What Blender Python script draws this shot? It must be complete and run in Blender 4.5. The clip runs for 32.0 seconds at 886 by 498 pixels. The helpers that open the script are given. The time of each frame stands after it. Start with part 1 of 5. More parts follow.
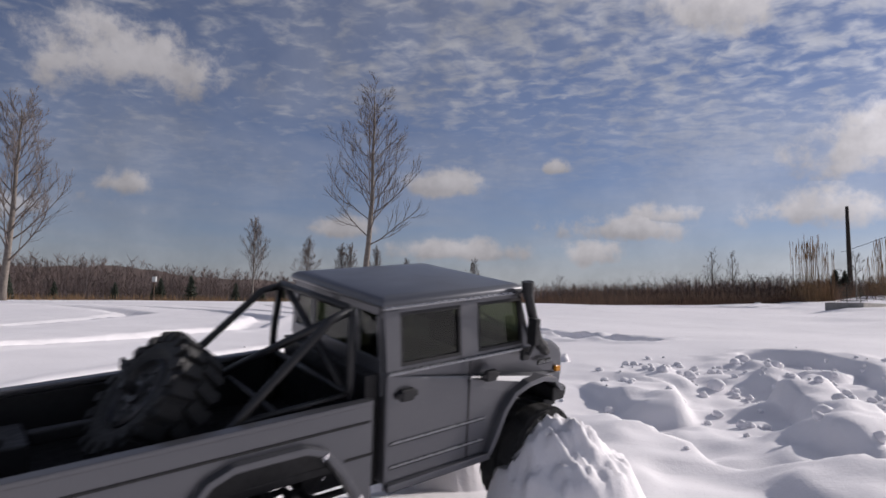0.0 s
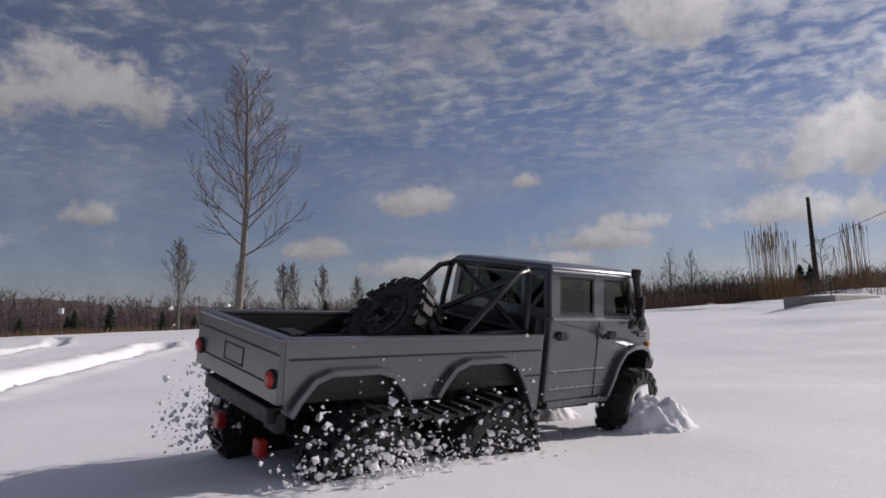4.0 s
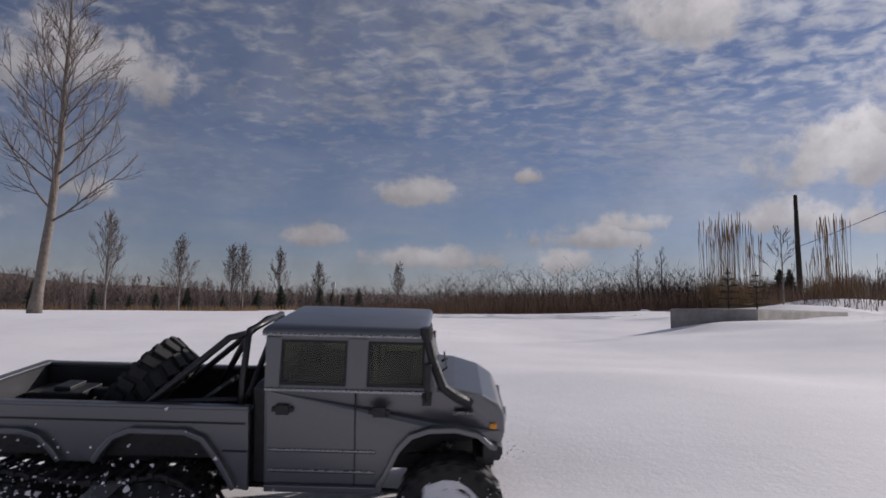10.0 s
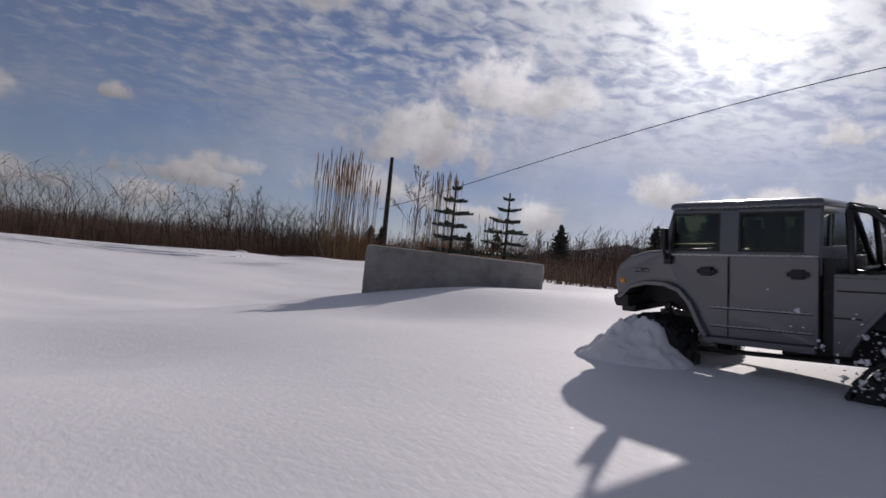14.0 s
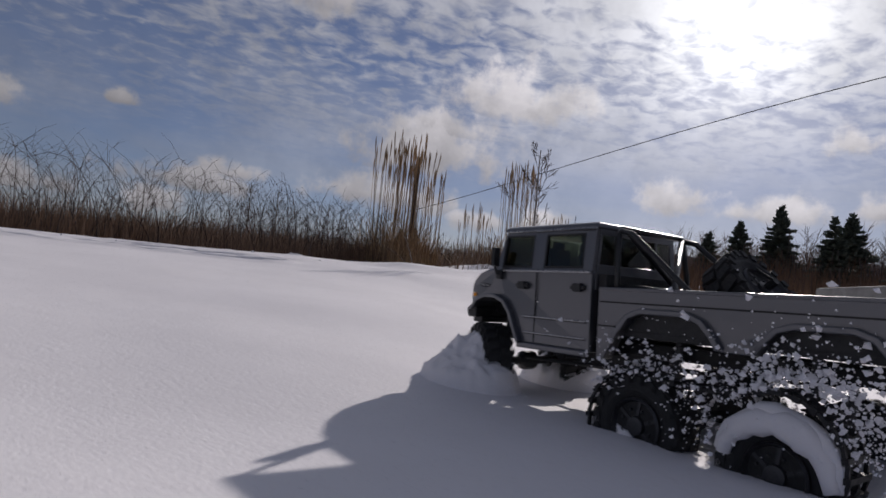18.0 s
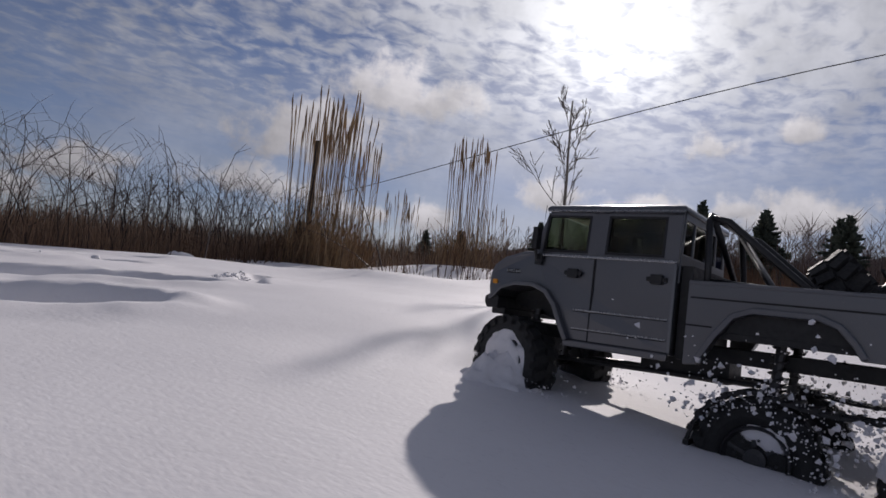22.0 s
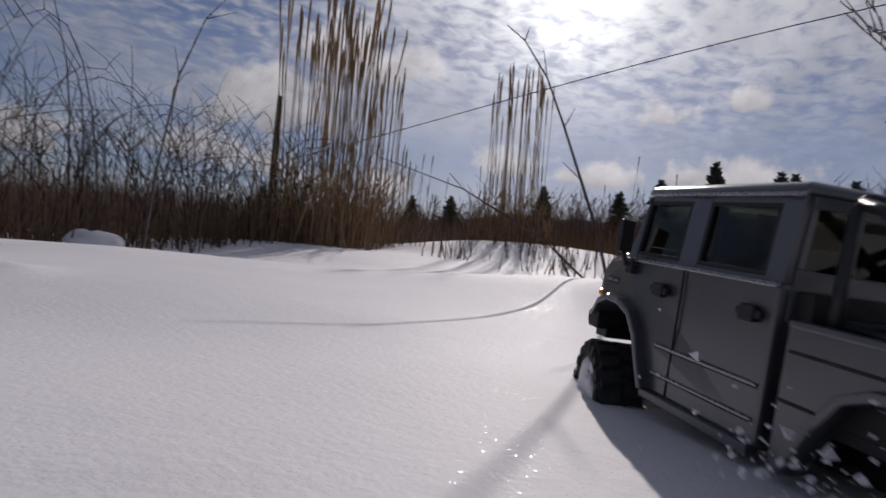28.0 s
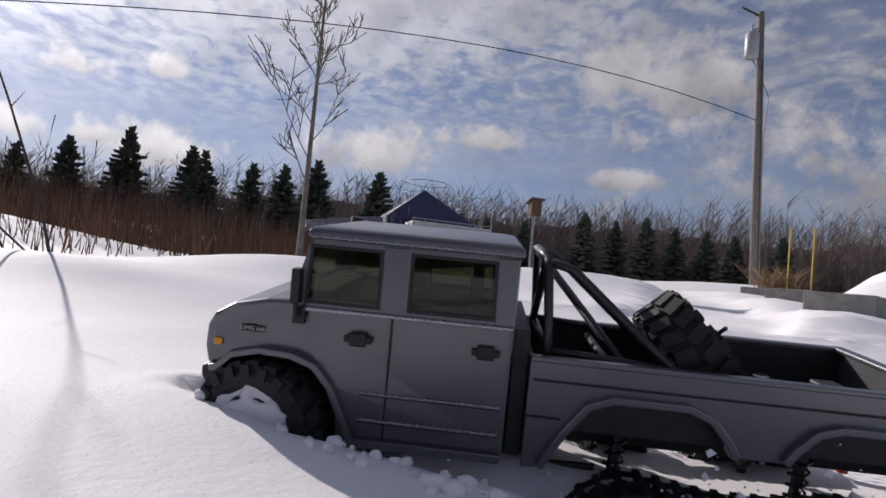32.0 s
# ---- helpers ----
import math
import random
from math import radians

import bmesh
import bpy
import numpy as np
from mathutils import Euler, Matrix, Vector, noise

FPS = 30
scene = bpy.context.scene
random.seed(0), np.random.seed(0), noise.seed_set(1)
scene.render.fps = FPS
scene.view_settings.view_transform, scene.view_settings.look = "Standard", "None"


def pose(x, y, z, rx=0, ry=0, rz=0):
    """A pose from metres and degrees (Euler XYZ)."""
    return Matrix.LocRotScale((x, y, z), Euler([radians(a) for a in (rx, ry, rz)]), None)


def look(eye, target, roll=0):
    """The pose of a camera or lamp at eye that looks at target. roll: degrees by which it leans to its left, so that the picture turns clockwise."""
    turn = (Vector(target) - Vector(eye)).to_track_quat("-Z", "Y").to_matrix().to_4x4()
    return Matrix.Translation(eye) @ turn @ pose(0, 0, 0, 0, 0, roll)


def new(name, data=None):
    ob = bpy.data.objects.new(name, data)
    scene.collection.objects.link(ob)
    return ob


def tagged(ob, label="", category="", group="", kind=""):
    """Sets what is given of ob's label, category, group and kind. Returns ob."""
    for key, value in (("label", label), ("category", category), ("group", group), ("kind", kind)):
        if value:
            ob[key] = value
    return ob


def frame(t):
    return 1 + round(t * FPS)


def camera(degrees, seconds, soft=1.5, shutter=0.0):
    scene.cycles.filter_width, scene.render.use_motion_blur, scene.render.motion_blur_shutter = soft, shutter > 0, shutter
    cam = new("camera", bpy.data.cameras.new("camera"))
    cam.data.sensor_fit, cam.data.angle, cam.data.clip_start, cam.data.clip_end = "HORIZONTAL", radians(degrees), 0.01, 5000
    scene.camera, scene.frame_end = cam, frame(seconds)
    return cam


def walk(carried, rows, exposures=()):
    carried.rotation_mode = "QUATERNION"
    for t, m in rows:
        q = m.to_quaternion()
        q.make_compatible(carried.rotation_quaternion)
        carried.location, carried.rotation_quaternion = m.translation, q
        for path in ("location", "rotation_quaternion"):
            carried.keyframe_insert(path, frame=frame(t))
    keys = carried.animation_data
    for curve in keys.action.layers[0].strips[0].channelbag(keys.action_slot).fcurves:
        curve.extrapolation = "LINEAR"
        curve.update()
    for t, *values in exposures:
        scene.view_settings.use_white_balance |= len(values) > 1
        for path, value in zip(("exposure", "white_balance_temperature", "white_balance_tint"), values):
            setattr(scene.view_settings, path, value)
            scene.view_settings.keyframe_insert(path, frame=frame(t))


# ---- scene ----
# Camera: seconds, place, yaw, pitch and roll in degrees.
PATH = [
    (0, -0.008, 0.026, 0.299, -2.49, 5.13, 0.66),
    (0.5, 0.172, 0.200, 0.258, -2.27, 5.17, 0.45),
    (1, 0.473, 0.534, 0.311, -0.55, 6.57, -1.15),
    (1.5, 0.797, 1.062, 0.277, -2.45, 5.19, 0.42),
    (2, 1.169, 1.724, 0.345, -5.03, 5.33, -2.16),
    (2.5, 1.535, 2.258, 0.371, -3.92, 4.73, 2.65),
    (3, 1.910, 2.728, 0.350, -8.00, 4.14, 1.01),
    (3.5, 2.155, 3.107, 0.265, -5.58, 6.76, -1.34),
    (5.5, 3.256, 4.349, 0.305, -4.22, 6.31, -3.49),
    (6, 3.503, 4.625, 0.314, -0.91, 7.67, -5.21),
    (6.5, 3.818, 5.001, 0.279, 0.91, 7.14, -3.97),
    (7, 4.127, 5.388, 0.304, 0.31, 7.54, -4.16),
    (7.5, 4.419, 5.739, 0.338, -1.47, 6.80, -3.08),
    (8, 4.663, 6.080, 0.327, 0.76, 5.42, -4.17),
    (8.5, 4.852, 6.365, 0.337, -0.54, 5.44, -4.76),
    (9, 5.121, 6.639, 0.359, -1.93, 4.95, -3.10),
    (9.5, 5.418, 6.876, 0.383, -5.49, 6.65, -2.14),
    (10, 5.618, 6.980, 0.385, -4.98, 5.90, 0.49),
    (10.5, 5.676, 7.333, 0.408, -4.62, 3.62, -0.25),
    (11, 5.785, 7.789, 0.442, -10.05, 3.41, -2.13),
    (11.5, 6.183, 8.225, 0.337, -20.06, 4.67, 2.21),
    (12, 6.334, 8.737, 0.343, -29.73, 3.77, 5.03),
    (12.5, 6.423, 9.246, 0.332, -29.56, 4.10, 1.75),
    (13, 6.581, 9.630, 0.344, -37.31, 3.64, 6.32),
    (13.5, 6.690, 9.980, 0.349, -40.51, 2.84, 5.52),
    (15.5, 6.802, 10.974, 0.361, -43.82, 3.30, 7.71),
    (16, 6.894, 11.371, 0.294, -41.32, 2.31, 7.61),
    (16.5, 6.977, 11.808, 0.280, -37.39, 2.57, 7.19),
    (17, 7.054, 12.214, 0.287, -38.78, 2.19, 6.55),
    (17.5, 7.127, 12.512, 0.294, -40.67, 2.16, 5.23),
    (18, 7.199, 12.781, 0.292, -40.97, 3.46, 6.03),
    (18.5, 7.205, 13.061, 0.274, -41.27, 3.51, 3.94),
    (19, 7.382, 13.401, 0.292, -41.93, 3.60, 5.05),
    (19.5, 7.673, 13.774, 0.352, -47.00, 4.68, 6.14),
    (20, 7.770, 14.021, 0.343, -45.46, 3.08, 4.96),
    (20.5, 7.875, 14.251, 0.358, -45.80, 3.95, 5.88),
    (21, 8.125, 14.573, 0.398, -50.97, 3.07, 5.45),
    (21.5, 8.397, 14.924, 0.434, -52.84, 2.29, 4.35),
    (22, 8.345, 15.127, 0.411, -51.18, 3.89, 5.67),
    (22.5, 8.384, 15.357, 0.428, -51.01, 3.60, 3.62),
    (23, 8.464, 15.582, 0.447, -50.13, 3.80, 4.15),
    (23.5, 8.532, 15.786, 0.454, -53.60, 3.07, 5.31),
    (24, 8.694, 16.015, 0.473, -54.20, 3.35, 5.47),
    (24.5, 8.752, 16.226, 0.483, -52.08, 3.71, 2.31),
    (25, 8.909, 16.414, 0.498, -54.32, 3.24, 4.70),
    (27.5, 9.599, 17.316, 0.511, -51.92, 1.04, 3.67),
    (28, 9.767, 17.467, 0.517, -55.34, 1.35, 5.01),
    (29, 9.458, 17.408, 0.513, -87.92, -2.01, 7.10),
    (29.5, 9.367, 17.459, 0.541, -104.60, 2.63, 8.20),
    (30, 9.292, 17.484, 0.537, -107.23, 2.16, 6.05),
    (30.5, 9.296, 17.459, 0.530, -107.26, 2.54, 5.88),
    (31, 9.292, 17.444, 0.532, -106.82, 2.58, 6.16),
    (31.5, 9.305, 17.442, 0.537, -106.22, 3.07, 6.16),
    (32, 9.312, 17.450, 0.534, -105.49, 3.18, 5.76),
]
cam = camera(70.0, 32.0, soft=1.6, shutter=0.35)
walk(cam, [(t, pose(x, y, z, 90 + p, 0, w) @ pose(0, 0, 0, 0, 0, r)) for t, x, y, z, w, p, r in PATH],
     [(0, 0.38), (1, 0.34), (2, 0.20), (3, 0.18), (6, 0.14), (8, 0.32), (9, 0.42), (9.7, 0.20), (10.3, 0.16), (11, 0.38), (12, 0.02), (13, 0.02), (16, -0.12), (18, -0.08), (20, -0.12), (23, -0.04), (25, -0.12), (28, -0.20), (29, 0.02), (30, 0.32), (31, 0.44), (32, 0.44)])

# Truck: seconds, place, then turns about x, y, z in degrees.
TRUCK = [
    (0, -0.119, 0.707, 0.195, 10.3, -6.1, 36.4),
    (0.5, 0.212, 1.044, 0.158, 5.3, 0.7, 41.0),
    (1, 0.632, 1.492, 0.188, 4.5, -4.4, 40.7),
    (2, 1.356, 2.745, 0.243, 1.4, 0.0, 38.9),
    (3, 2.020, 3.594, 0.253, 11.6, 1.6, 36.9),
    (5.5, 3.189, 5.338, 0.195, 6.9, 1.6, 36.1),
    (6, 3.458, 5.635, 0.194, 9.2, 0.8, 35.3),
    (6.5, 3.776, 6.029, 0.171, 7.7, 2.4, 32.7),
    (7, 4.073, 6.267, 0.182, 10.1, 0.6, 18.7),
    (7.5, 4.312, 6.611, 0.196, 11.3, 0.9, 21.9),
    (8, 4.578, 6.876, 0.210, 12.8, -1.0, 33.1),
    (8.5, 4.790, 7.103, 0.232, 8.8, 0.1, 25.4),
    (9, 5.040, 7.498, 0.237, 8.5, 1.9, 27.5),
    (10, 5.458, 7.846, 0.259, 8.0, 0.9, -5.5),
    (11, 6.028, 8.326, 0.363, 11.5, -1.3, 41.8),
    (12, 6.983, 9.311, 0.297, 7.6, 1.5, 79.9),
    (13, 7.508, 10.066, 0.357, -4.1, -0.9, 72.2),
    (15.5, 7.733, 11.225, 0.395, -6.5, 4.4, 136.3),
    (16, 7.598, 11.646, 0.323, 3.7, 4.4, 129.4),
    (17, 7.771, 12.570, 0.305, -6.7, 3.8, 97.6),
    (18, 8.034, 13.269, 0.285, -1.7, 1.7, 85.9),
    (19, 8.520, 13.762, 0.313, -4.6, -0.1, 69.6),
    (20, 8.989, 14.470, 0.367, -2.3, 3.1, 82.3),
    (21, 9.244, 15.022, 0.404, -4.9, 2.7, 85.2),
    (22, 9.207, 15.351, 0.417, 1.5, -0.6, 90.0),
    (23, 9.348, 15.899, 0.460, 1.3, -0.2, 85.7),
    (24, 9.651, 16.431, 0.542, 1.8, -2.1, 81.7),
    (25, 9.692, 16.596, 0.496, -3.6, -0.7, 80.5),
    (27.5, 10.433, 17.567, 0.494, -2.5, -5.1, 43.8),
    (28, 10.300, 17.436, 0.462, 2.3, -4.7, 48.5),
    (29, 9.902, 17.218, 0.495, 3.1, -1.4, 59.0),
    (29.5, 9.950, 17.211, 0.472, -0.2, -3.5, 62.0),
    (30, 9.975, 17.185, 0.475, -8.2, -0.2, 72.0),
    (31, 9.942, 17.190, 0.459, -4.8, -0.6, 71.0),
    (32, 9.910, 17.175, 0.461, -7.5, 0.0, 70.5),
]

# ---- light ----
SUN = Vector((0.831, 0.389, 0.398)).normalized()
sun = new("sun", bpy.data.lights.new("sun", "SUN"))
sun.data.energy, sun.data.angle, sun.data.color = 3.1, radians(0.8), (1.0, 0.915, 0.885)
sun.matrix_basis = look((0, 0, 0), -SUN)

world = bpy.data.worlds.new("sky")
scene.world = world
world.use_nodes = True
wt = world.node_tree


class Nodes:
    """Short hands for node trees."""

    def __init__(self, tree):
        self.tree = tree

    def put(self, socket, value):
        if isinstance(value, bpy.types.NodeSocket):
            self.tree.links.new(value, socket)
        elif value is not None:
            socket.default_value = value

    def math(self, op, a, b=None, c=None, clamp=False):
        n = self.tree.nodes.new("ShaderNodeMath")
        n.operation, n.use_clamp = op, clamp
        for s, v in zip(n.inputs, (a, b, c)):
            self.put(s, v)
        return n.outputs[0]

    def vec(self, op, a, b=None):
        n = self.tree.nodes.new("ShaderNodeVectorMath")
        n.operation = op
        self.put(n.inputs[0], a)
        self.put(n.inputs[1], b)
        return n.outputs["Value" if op in ("DOT_PRODUCT", "LENGTH") else "Vector"]

    def noise(self, vector, scale, detail=3.0, rough=0.55, distortion=0.0, color=False):
        n = self.tree.nodes.new("ShaderNodeTexNoise")
        self.put(n.inputs["Vector"], vector)
        for k, v in (("Scale", scale), ("Detail", detail), ("Roughness", rough), ("Distortion", distortion)):
            self.put(n.inputs[k], v)
        return n.outputs["Color" if color else "Fac"]

    def ramp(self, value, lo, hi, a=0.0, b=1.0):
        n = self.tree.nodes.new("ShaderNodeMapRange")
        n.interpolation_type = "SMOOTHSTEP"
        for s, v in zip(n.inputs, (value, lo, hi, a, b)):
            self.put(s, v)
        return n.outputs[0]

    def mix(self, fac, a, b):
        n = self.tree.nodes.new("ShaderNodeMix")
        n.data_type = "RGBA"
        self.put(n.inputs["Factor"], fac)
        self.put(n.inputs["A"], a)
        self.put(n.inputs["B"], b)
        return n.outputs["Result"]

    def join(self, x, y, z):
        n = self.tree.nodes.new("ShaderNodeCombineXYZ")
        for s, v in zip(n.inputs, (x, y, z)):
            self.put(s, v)
        return n.outputs[0]


def build_sky():
    k = Nodes(wt)
    tex = wt.nodes.new("ShaderNodeTexSky")
    tex.sky_type, tex.sun_disc = "NISHITA", False
    tex.sun_elevation = math.asin(SUN.z)
    tex.sun_rotation = math.atan2(SUN.x, SUN.y)
    tex.air_density, tex.dust_density, tex.ozone_density = 1.0, 0.15, 2.5
    d = wt.nodes.new("ShaderNodeTexCoord").outputs["Generated"]
    sep = wt.nodes.new("ShaderNodeSeparateXYZ")
    k.put(sep.inputs[0], d)
    x, y, z = sep.outputs
    up = k.math("MAXIMUM", z, 0.0)
    toward = k.math("MAXIMUM", k.vec("DOT_PRODUCT", d, tuple(SUN)), 0.0)
    # The high sheet of small clouds, laid on a flat layer.
    deep = k.math("ADD", up, 0.10)
    flat = k.join(k.math("DIVIDE", x, deep), k.math("DIVIDE", y, deep), 0.0)
    turned = wt.nodes.new("ShaderNodeMapping")
    k.put(turned.inputs["Vector"], flat)
    turned.inputs["Rotation"].default_value = (0, 0, radians(35))
    turned.inputs["Scale"].default_value = (1.0, 1.18, 1.0)
    puffs = k.noise(turned.outputs[0], 10.5, 3.0, 0.55, 0.35)
    sheet = k.noise(flat, 0.8, 3.0, 0.5)
    near_sun = k.ramp(toward, 0.45, 0.97)
    cover = k.math("ADD", k.math("MULTIPLY", sheet, 0.60), k.math("MULTIPLY", near_sun, 0.13))
    thin = k.ramp(k.math("ADD", k.math("MULTIPLY", puffs, 0.70), cover), 0.60, 0.86)
    thin = k.math("MULTIPLY", thin, k.ramp(up, 0.13, 0.36, 0.0, 0.68))
    veil = k.math("MULTIPLY", k.ramp(k.noise(flat, 0.9, 4.0, 0.55, 0.3), 0.25, 0.75, 0.08, 0.95), k.ramp(up, 0.03, 0.2, 0.30, 0.44))
    # Heaped clouds: centre, half width, half height.
    ragged = k.math("SUBTRACT", k.noise(d, 13.0, 6.0, 0.60), 0.5)
    fine = k.math("SUBTRACT", k.noise(d, 30.0, 4.0, 0.6), 0.5)
    ragged = k.math("ADD", k.math("MULTIPLY", ragged, 3.6), k.math("MULTIPLY", fine, 1.5))
    heaps = tops = None
    for cx, cy, cz, w, h in (
        (0.413, 0.811, 0.414, 0.075, 0.045), (0.606, 0.765, 0.216, 0.110, 0.053), (0.544, 0.828, 0.134, 0.115, 0.028), (0.328, 0.937, 0.119, 0.08, 0.020),
        (0.03, 0.982, 0.189, 0.058, 0.020), (0.217, 0.953, 0.213, 0.016, 0.010), (-0.396, 0.859, 0.324, 0.125, 0.055), (-0.413, 0.896, 0.166, 0.028, 0.018),
        (0.06, 0.995, 0.083, 0.095, 0.018), (-0.118, 0.986, 0.116, 0.055, 0.017), (0.684, 0.668, 0.293, 0.100, 0.046), (0.630, 0.735, 0.245, 0.085, 0.034),
        (0.861, 0.481, 0.164, 0.058, 0.027), (0.923, 0.354, 0.151, 0.061, 0.020), (0.691, 0.715, 0.11, 0.037, 0.017), (0.761, 0.637, 0.126, 0.04, 0.015),
        (0.378, 0.916, 0.136, 0.052, 0.019), (0.272, 0.959, 0.08, 0.042, 0.019), (0.958, 0.24, 0.157, 0.051, 0.020), (0.9, 0.41, 0.15, 0.026, 0.016),
        (0.976, 0.158, 0.150, 0.099, 0.030), (0.758, 0.642, 0.113, 0.049, 0.029), (0.952, 0.157, 0.262, 0.025, 0.018), (0.93, 0.275, 0.244, 0.037, 0.022),
        (0.797, -0.51, 0.325, 0.105, 0.060), (0.972, -0.129, 0.194, 0.085, 0.044), (0.926, -0.302, 0.226, 0.061, 0.020), (0.845, -0.503, 0.182, 0.064, 0.017),
        (-0.6, 0.78, 0.12, 0.10, 0.03), (0.2, -0.95, 0.25, 0.5, 0.12), (-0.9, 0.1, 0.3, 0.5, 0.12)):
        c = Vector((cx, cy, cz)).normalized()
        across = c.cross(Vector((0, 0, 1))).normalized()
        above = across.cross(c)
        a = k.math("DIVIDE", k.vec("DOT_PRODUCT", d, tuple(across)), w)
        b = k.math("DIVIDE", k.vec("DOT_PRODUCT", d, tuple(above)), h)
        b = k.math("MULTIPLY", b, k.ramp(b, -0.3, 0.2, 1.5, 1.0))
        crown = k.ramp(b, -1.1, 0.9, 0.80, 1.12)
        r = k.math("SQRT", k.math("ADD", k.math("MULTIPLY", a, a), k.math("MULTIPLY", b, b)))
        front = k.math("GREATER_THAN", k.vec("DOT_PRODUCT", d, tuple(c)), 0.3)
        puff = k.math("MULTIPLY", k.ramp(k.math("SUBTRACT", ragged, r), -1.40, -0.45), front)
        heaps = puff if heaps is None else k.math("MAXIMUM", heaps, puff)
        bright = k.math("MULTIPLY", puff, crown)
        tops = bright if tops is None else k.math("MAXIMUM", tops, bright)
    low = k.math("MULTIPLY", k.ramp(up, 0.0, 0.13, 0.75, 0.0), 1.0)
    shade = k.noise(d, 14.0, 4.0, 0.6)
    lit = k.math("ADD", 0.255, k.math("MULTIPLY", k.math("POWER", toward, 5.0), 0.34))
    lit = k.math("MULTIPLY", lit, k.ramp(shade, 0.25, 0.75, 0.78, 1.18))
    cloud = k.vec("MULTIPLY", k.join(lit, lit, lit), (0.99, 0.98, 1.05))
    blue = k.vec("MULTIPLY", tex.outputs[0], (0.0420, 0.0385, 0.0470))
    out = k.mix(low, blue, k.vec("MULTIPLY", k.join(lit, lit, lit), (0.86, 0.92, 1.05)))
    out = k.mix(veil, out, cloud)
    out = k.mix(thin, out, k.vec("MULTIPLY", cloud, (1.12, 1.12, 1.12)))
    swell = k.math("MULTIPLY", 1.10, k.math("DIVIDE", tops, k.math("MAXIMUM", heaps, 0.02)))
    heaped = k.vec("MULTIPLY", cloud, k.join(k.math("MULTIPLY", swell, 1.04), k.math("MULTIPLY", swell, 1.0), k.math("MULTIPLY", swell, 0.98)))
    out = k.mix(k.math("MULTIPLY", heaps, 0.9), out, heaped)
    glow = k.math("ADD", k.math("MULTIPLY", k.math("POWER", toward, 280.0), 0.9), k.math("MULTIPLY", k.math("POWER", toward, 40.0), 0.30))
    glow = k.math("MULTIPLY", glow, k.math("ADD", 0.55, thin))
    out = k.vec("ADD", out, k.join(glow, glow, k.math("MULTIPLY", glow, 0.97)))
    k.put(wt.nodes["Background"].inputs[0], out)
    wt.nodes["Background"].inputs[1].default_value = 1.0


build_sky()


# ---- materials ----
def material(name, color, rough=0.6, metal=0.0, spread=0.25, scale=40.0, bump=0.0, bump_scale=200.0, color2=None, vary=0.0, spec=0.5):
    m = bpy.data.materials.new(name)
    m.use_nodes = True
    k = Nodes(m.node_tree)
    p = m.node_tree.nodes["Principled BSDF"]
    at = m.node_tree.nodes.new("ShaderNodeTexCoord").outputs["Object"]
    big, small = k.noise(at, scale, 4.0), k.noise(at, scale * 6.3, 3.0)
    f = k.math("ADD", k.math("MULTIPLY", big, 0.65), k.math("MULTIPLY", small, 0.35))
    f = k.ramp(f, 0.3, 0.7)
    other = color2 or tuple(c * (1 - spread) for c in color)
    col = k.mix(f, (*color, 1), (*other, 1))
    if vary:
        info = m.node_tree.nodes.new("ShaderNodeNewGeometry").outputs["Random Per Island"]
        dim = k.ramp(info, 0.0, 1.0, 1 - vary, 1 + vary)
        col = k.vec("MULTIPLY", col, k.join(dim, dim, dim))
    k.put(p.inputs["Base Color"], col)
    k.put(p.inputs["Roughness"], k.ramp(small, 0.25, 0.75, max(rough - 0.1, 0.03), min(rough + 0.12, 1)))
    p.inputs["Metallic"].default_value = metal
    p.inputs["Specular IOR Level"].default_value = spec
    if bump:
        b = m.node_tree.nodes.new("ShaderNodeBump")
        b.inputs["Strength"].default_value, b.inputs["Distance"].default_value = bump, 0.6 / bump_scale
        k.put(b.inputs["Height"], k.noise(at, bump_scale, 4.0, 0.6))
        k.put(p.inputs["Normal"], b.outputs[0])
    return m


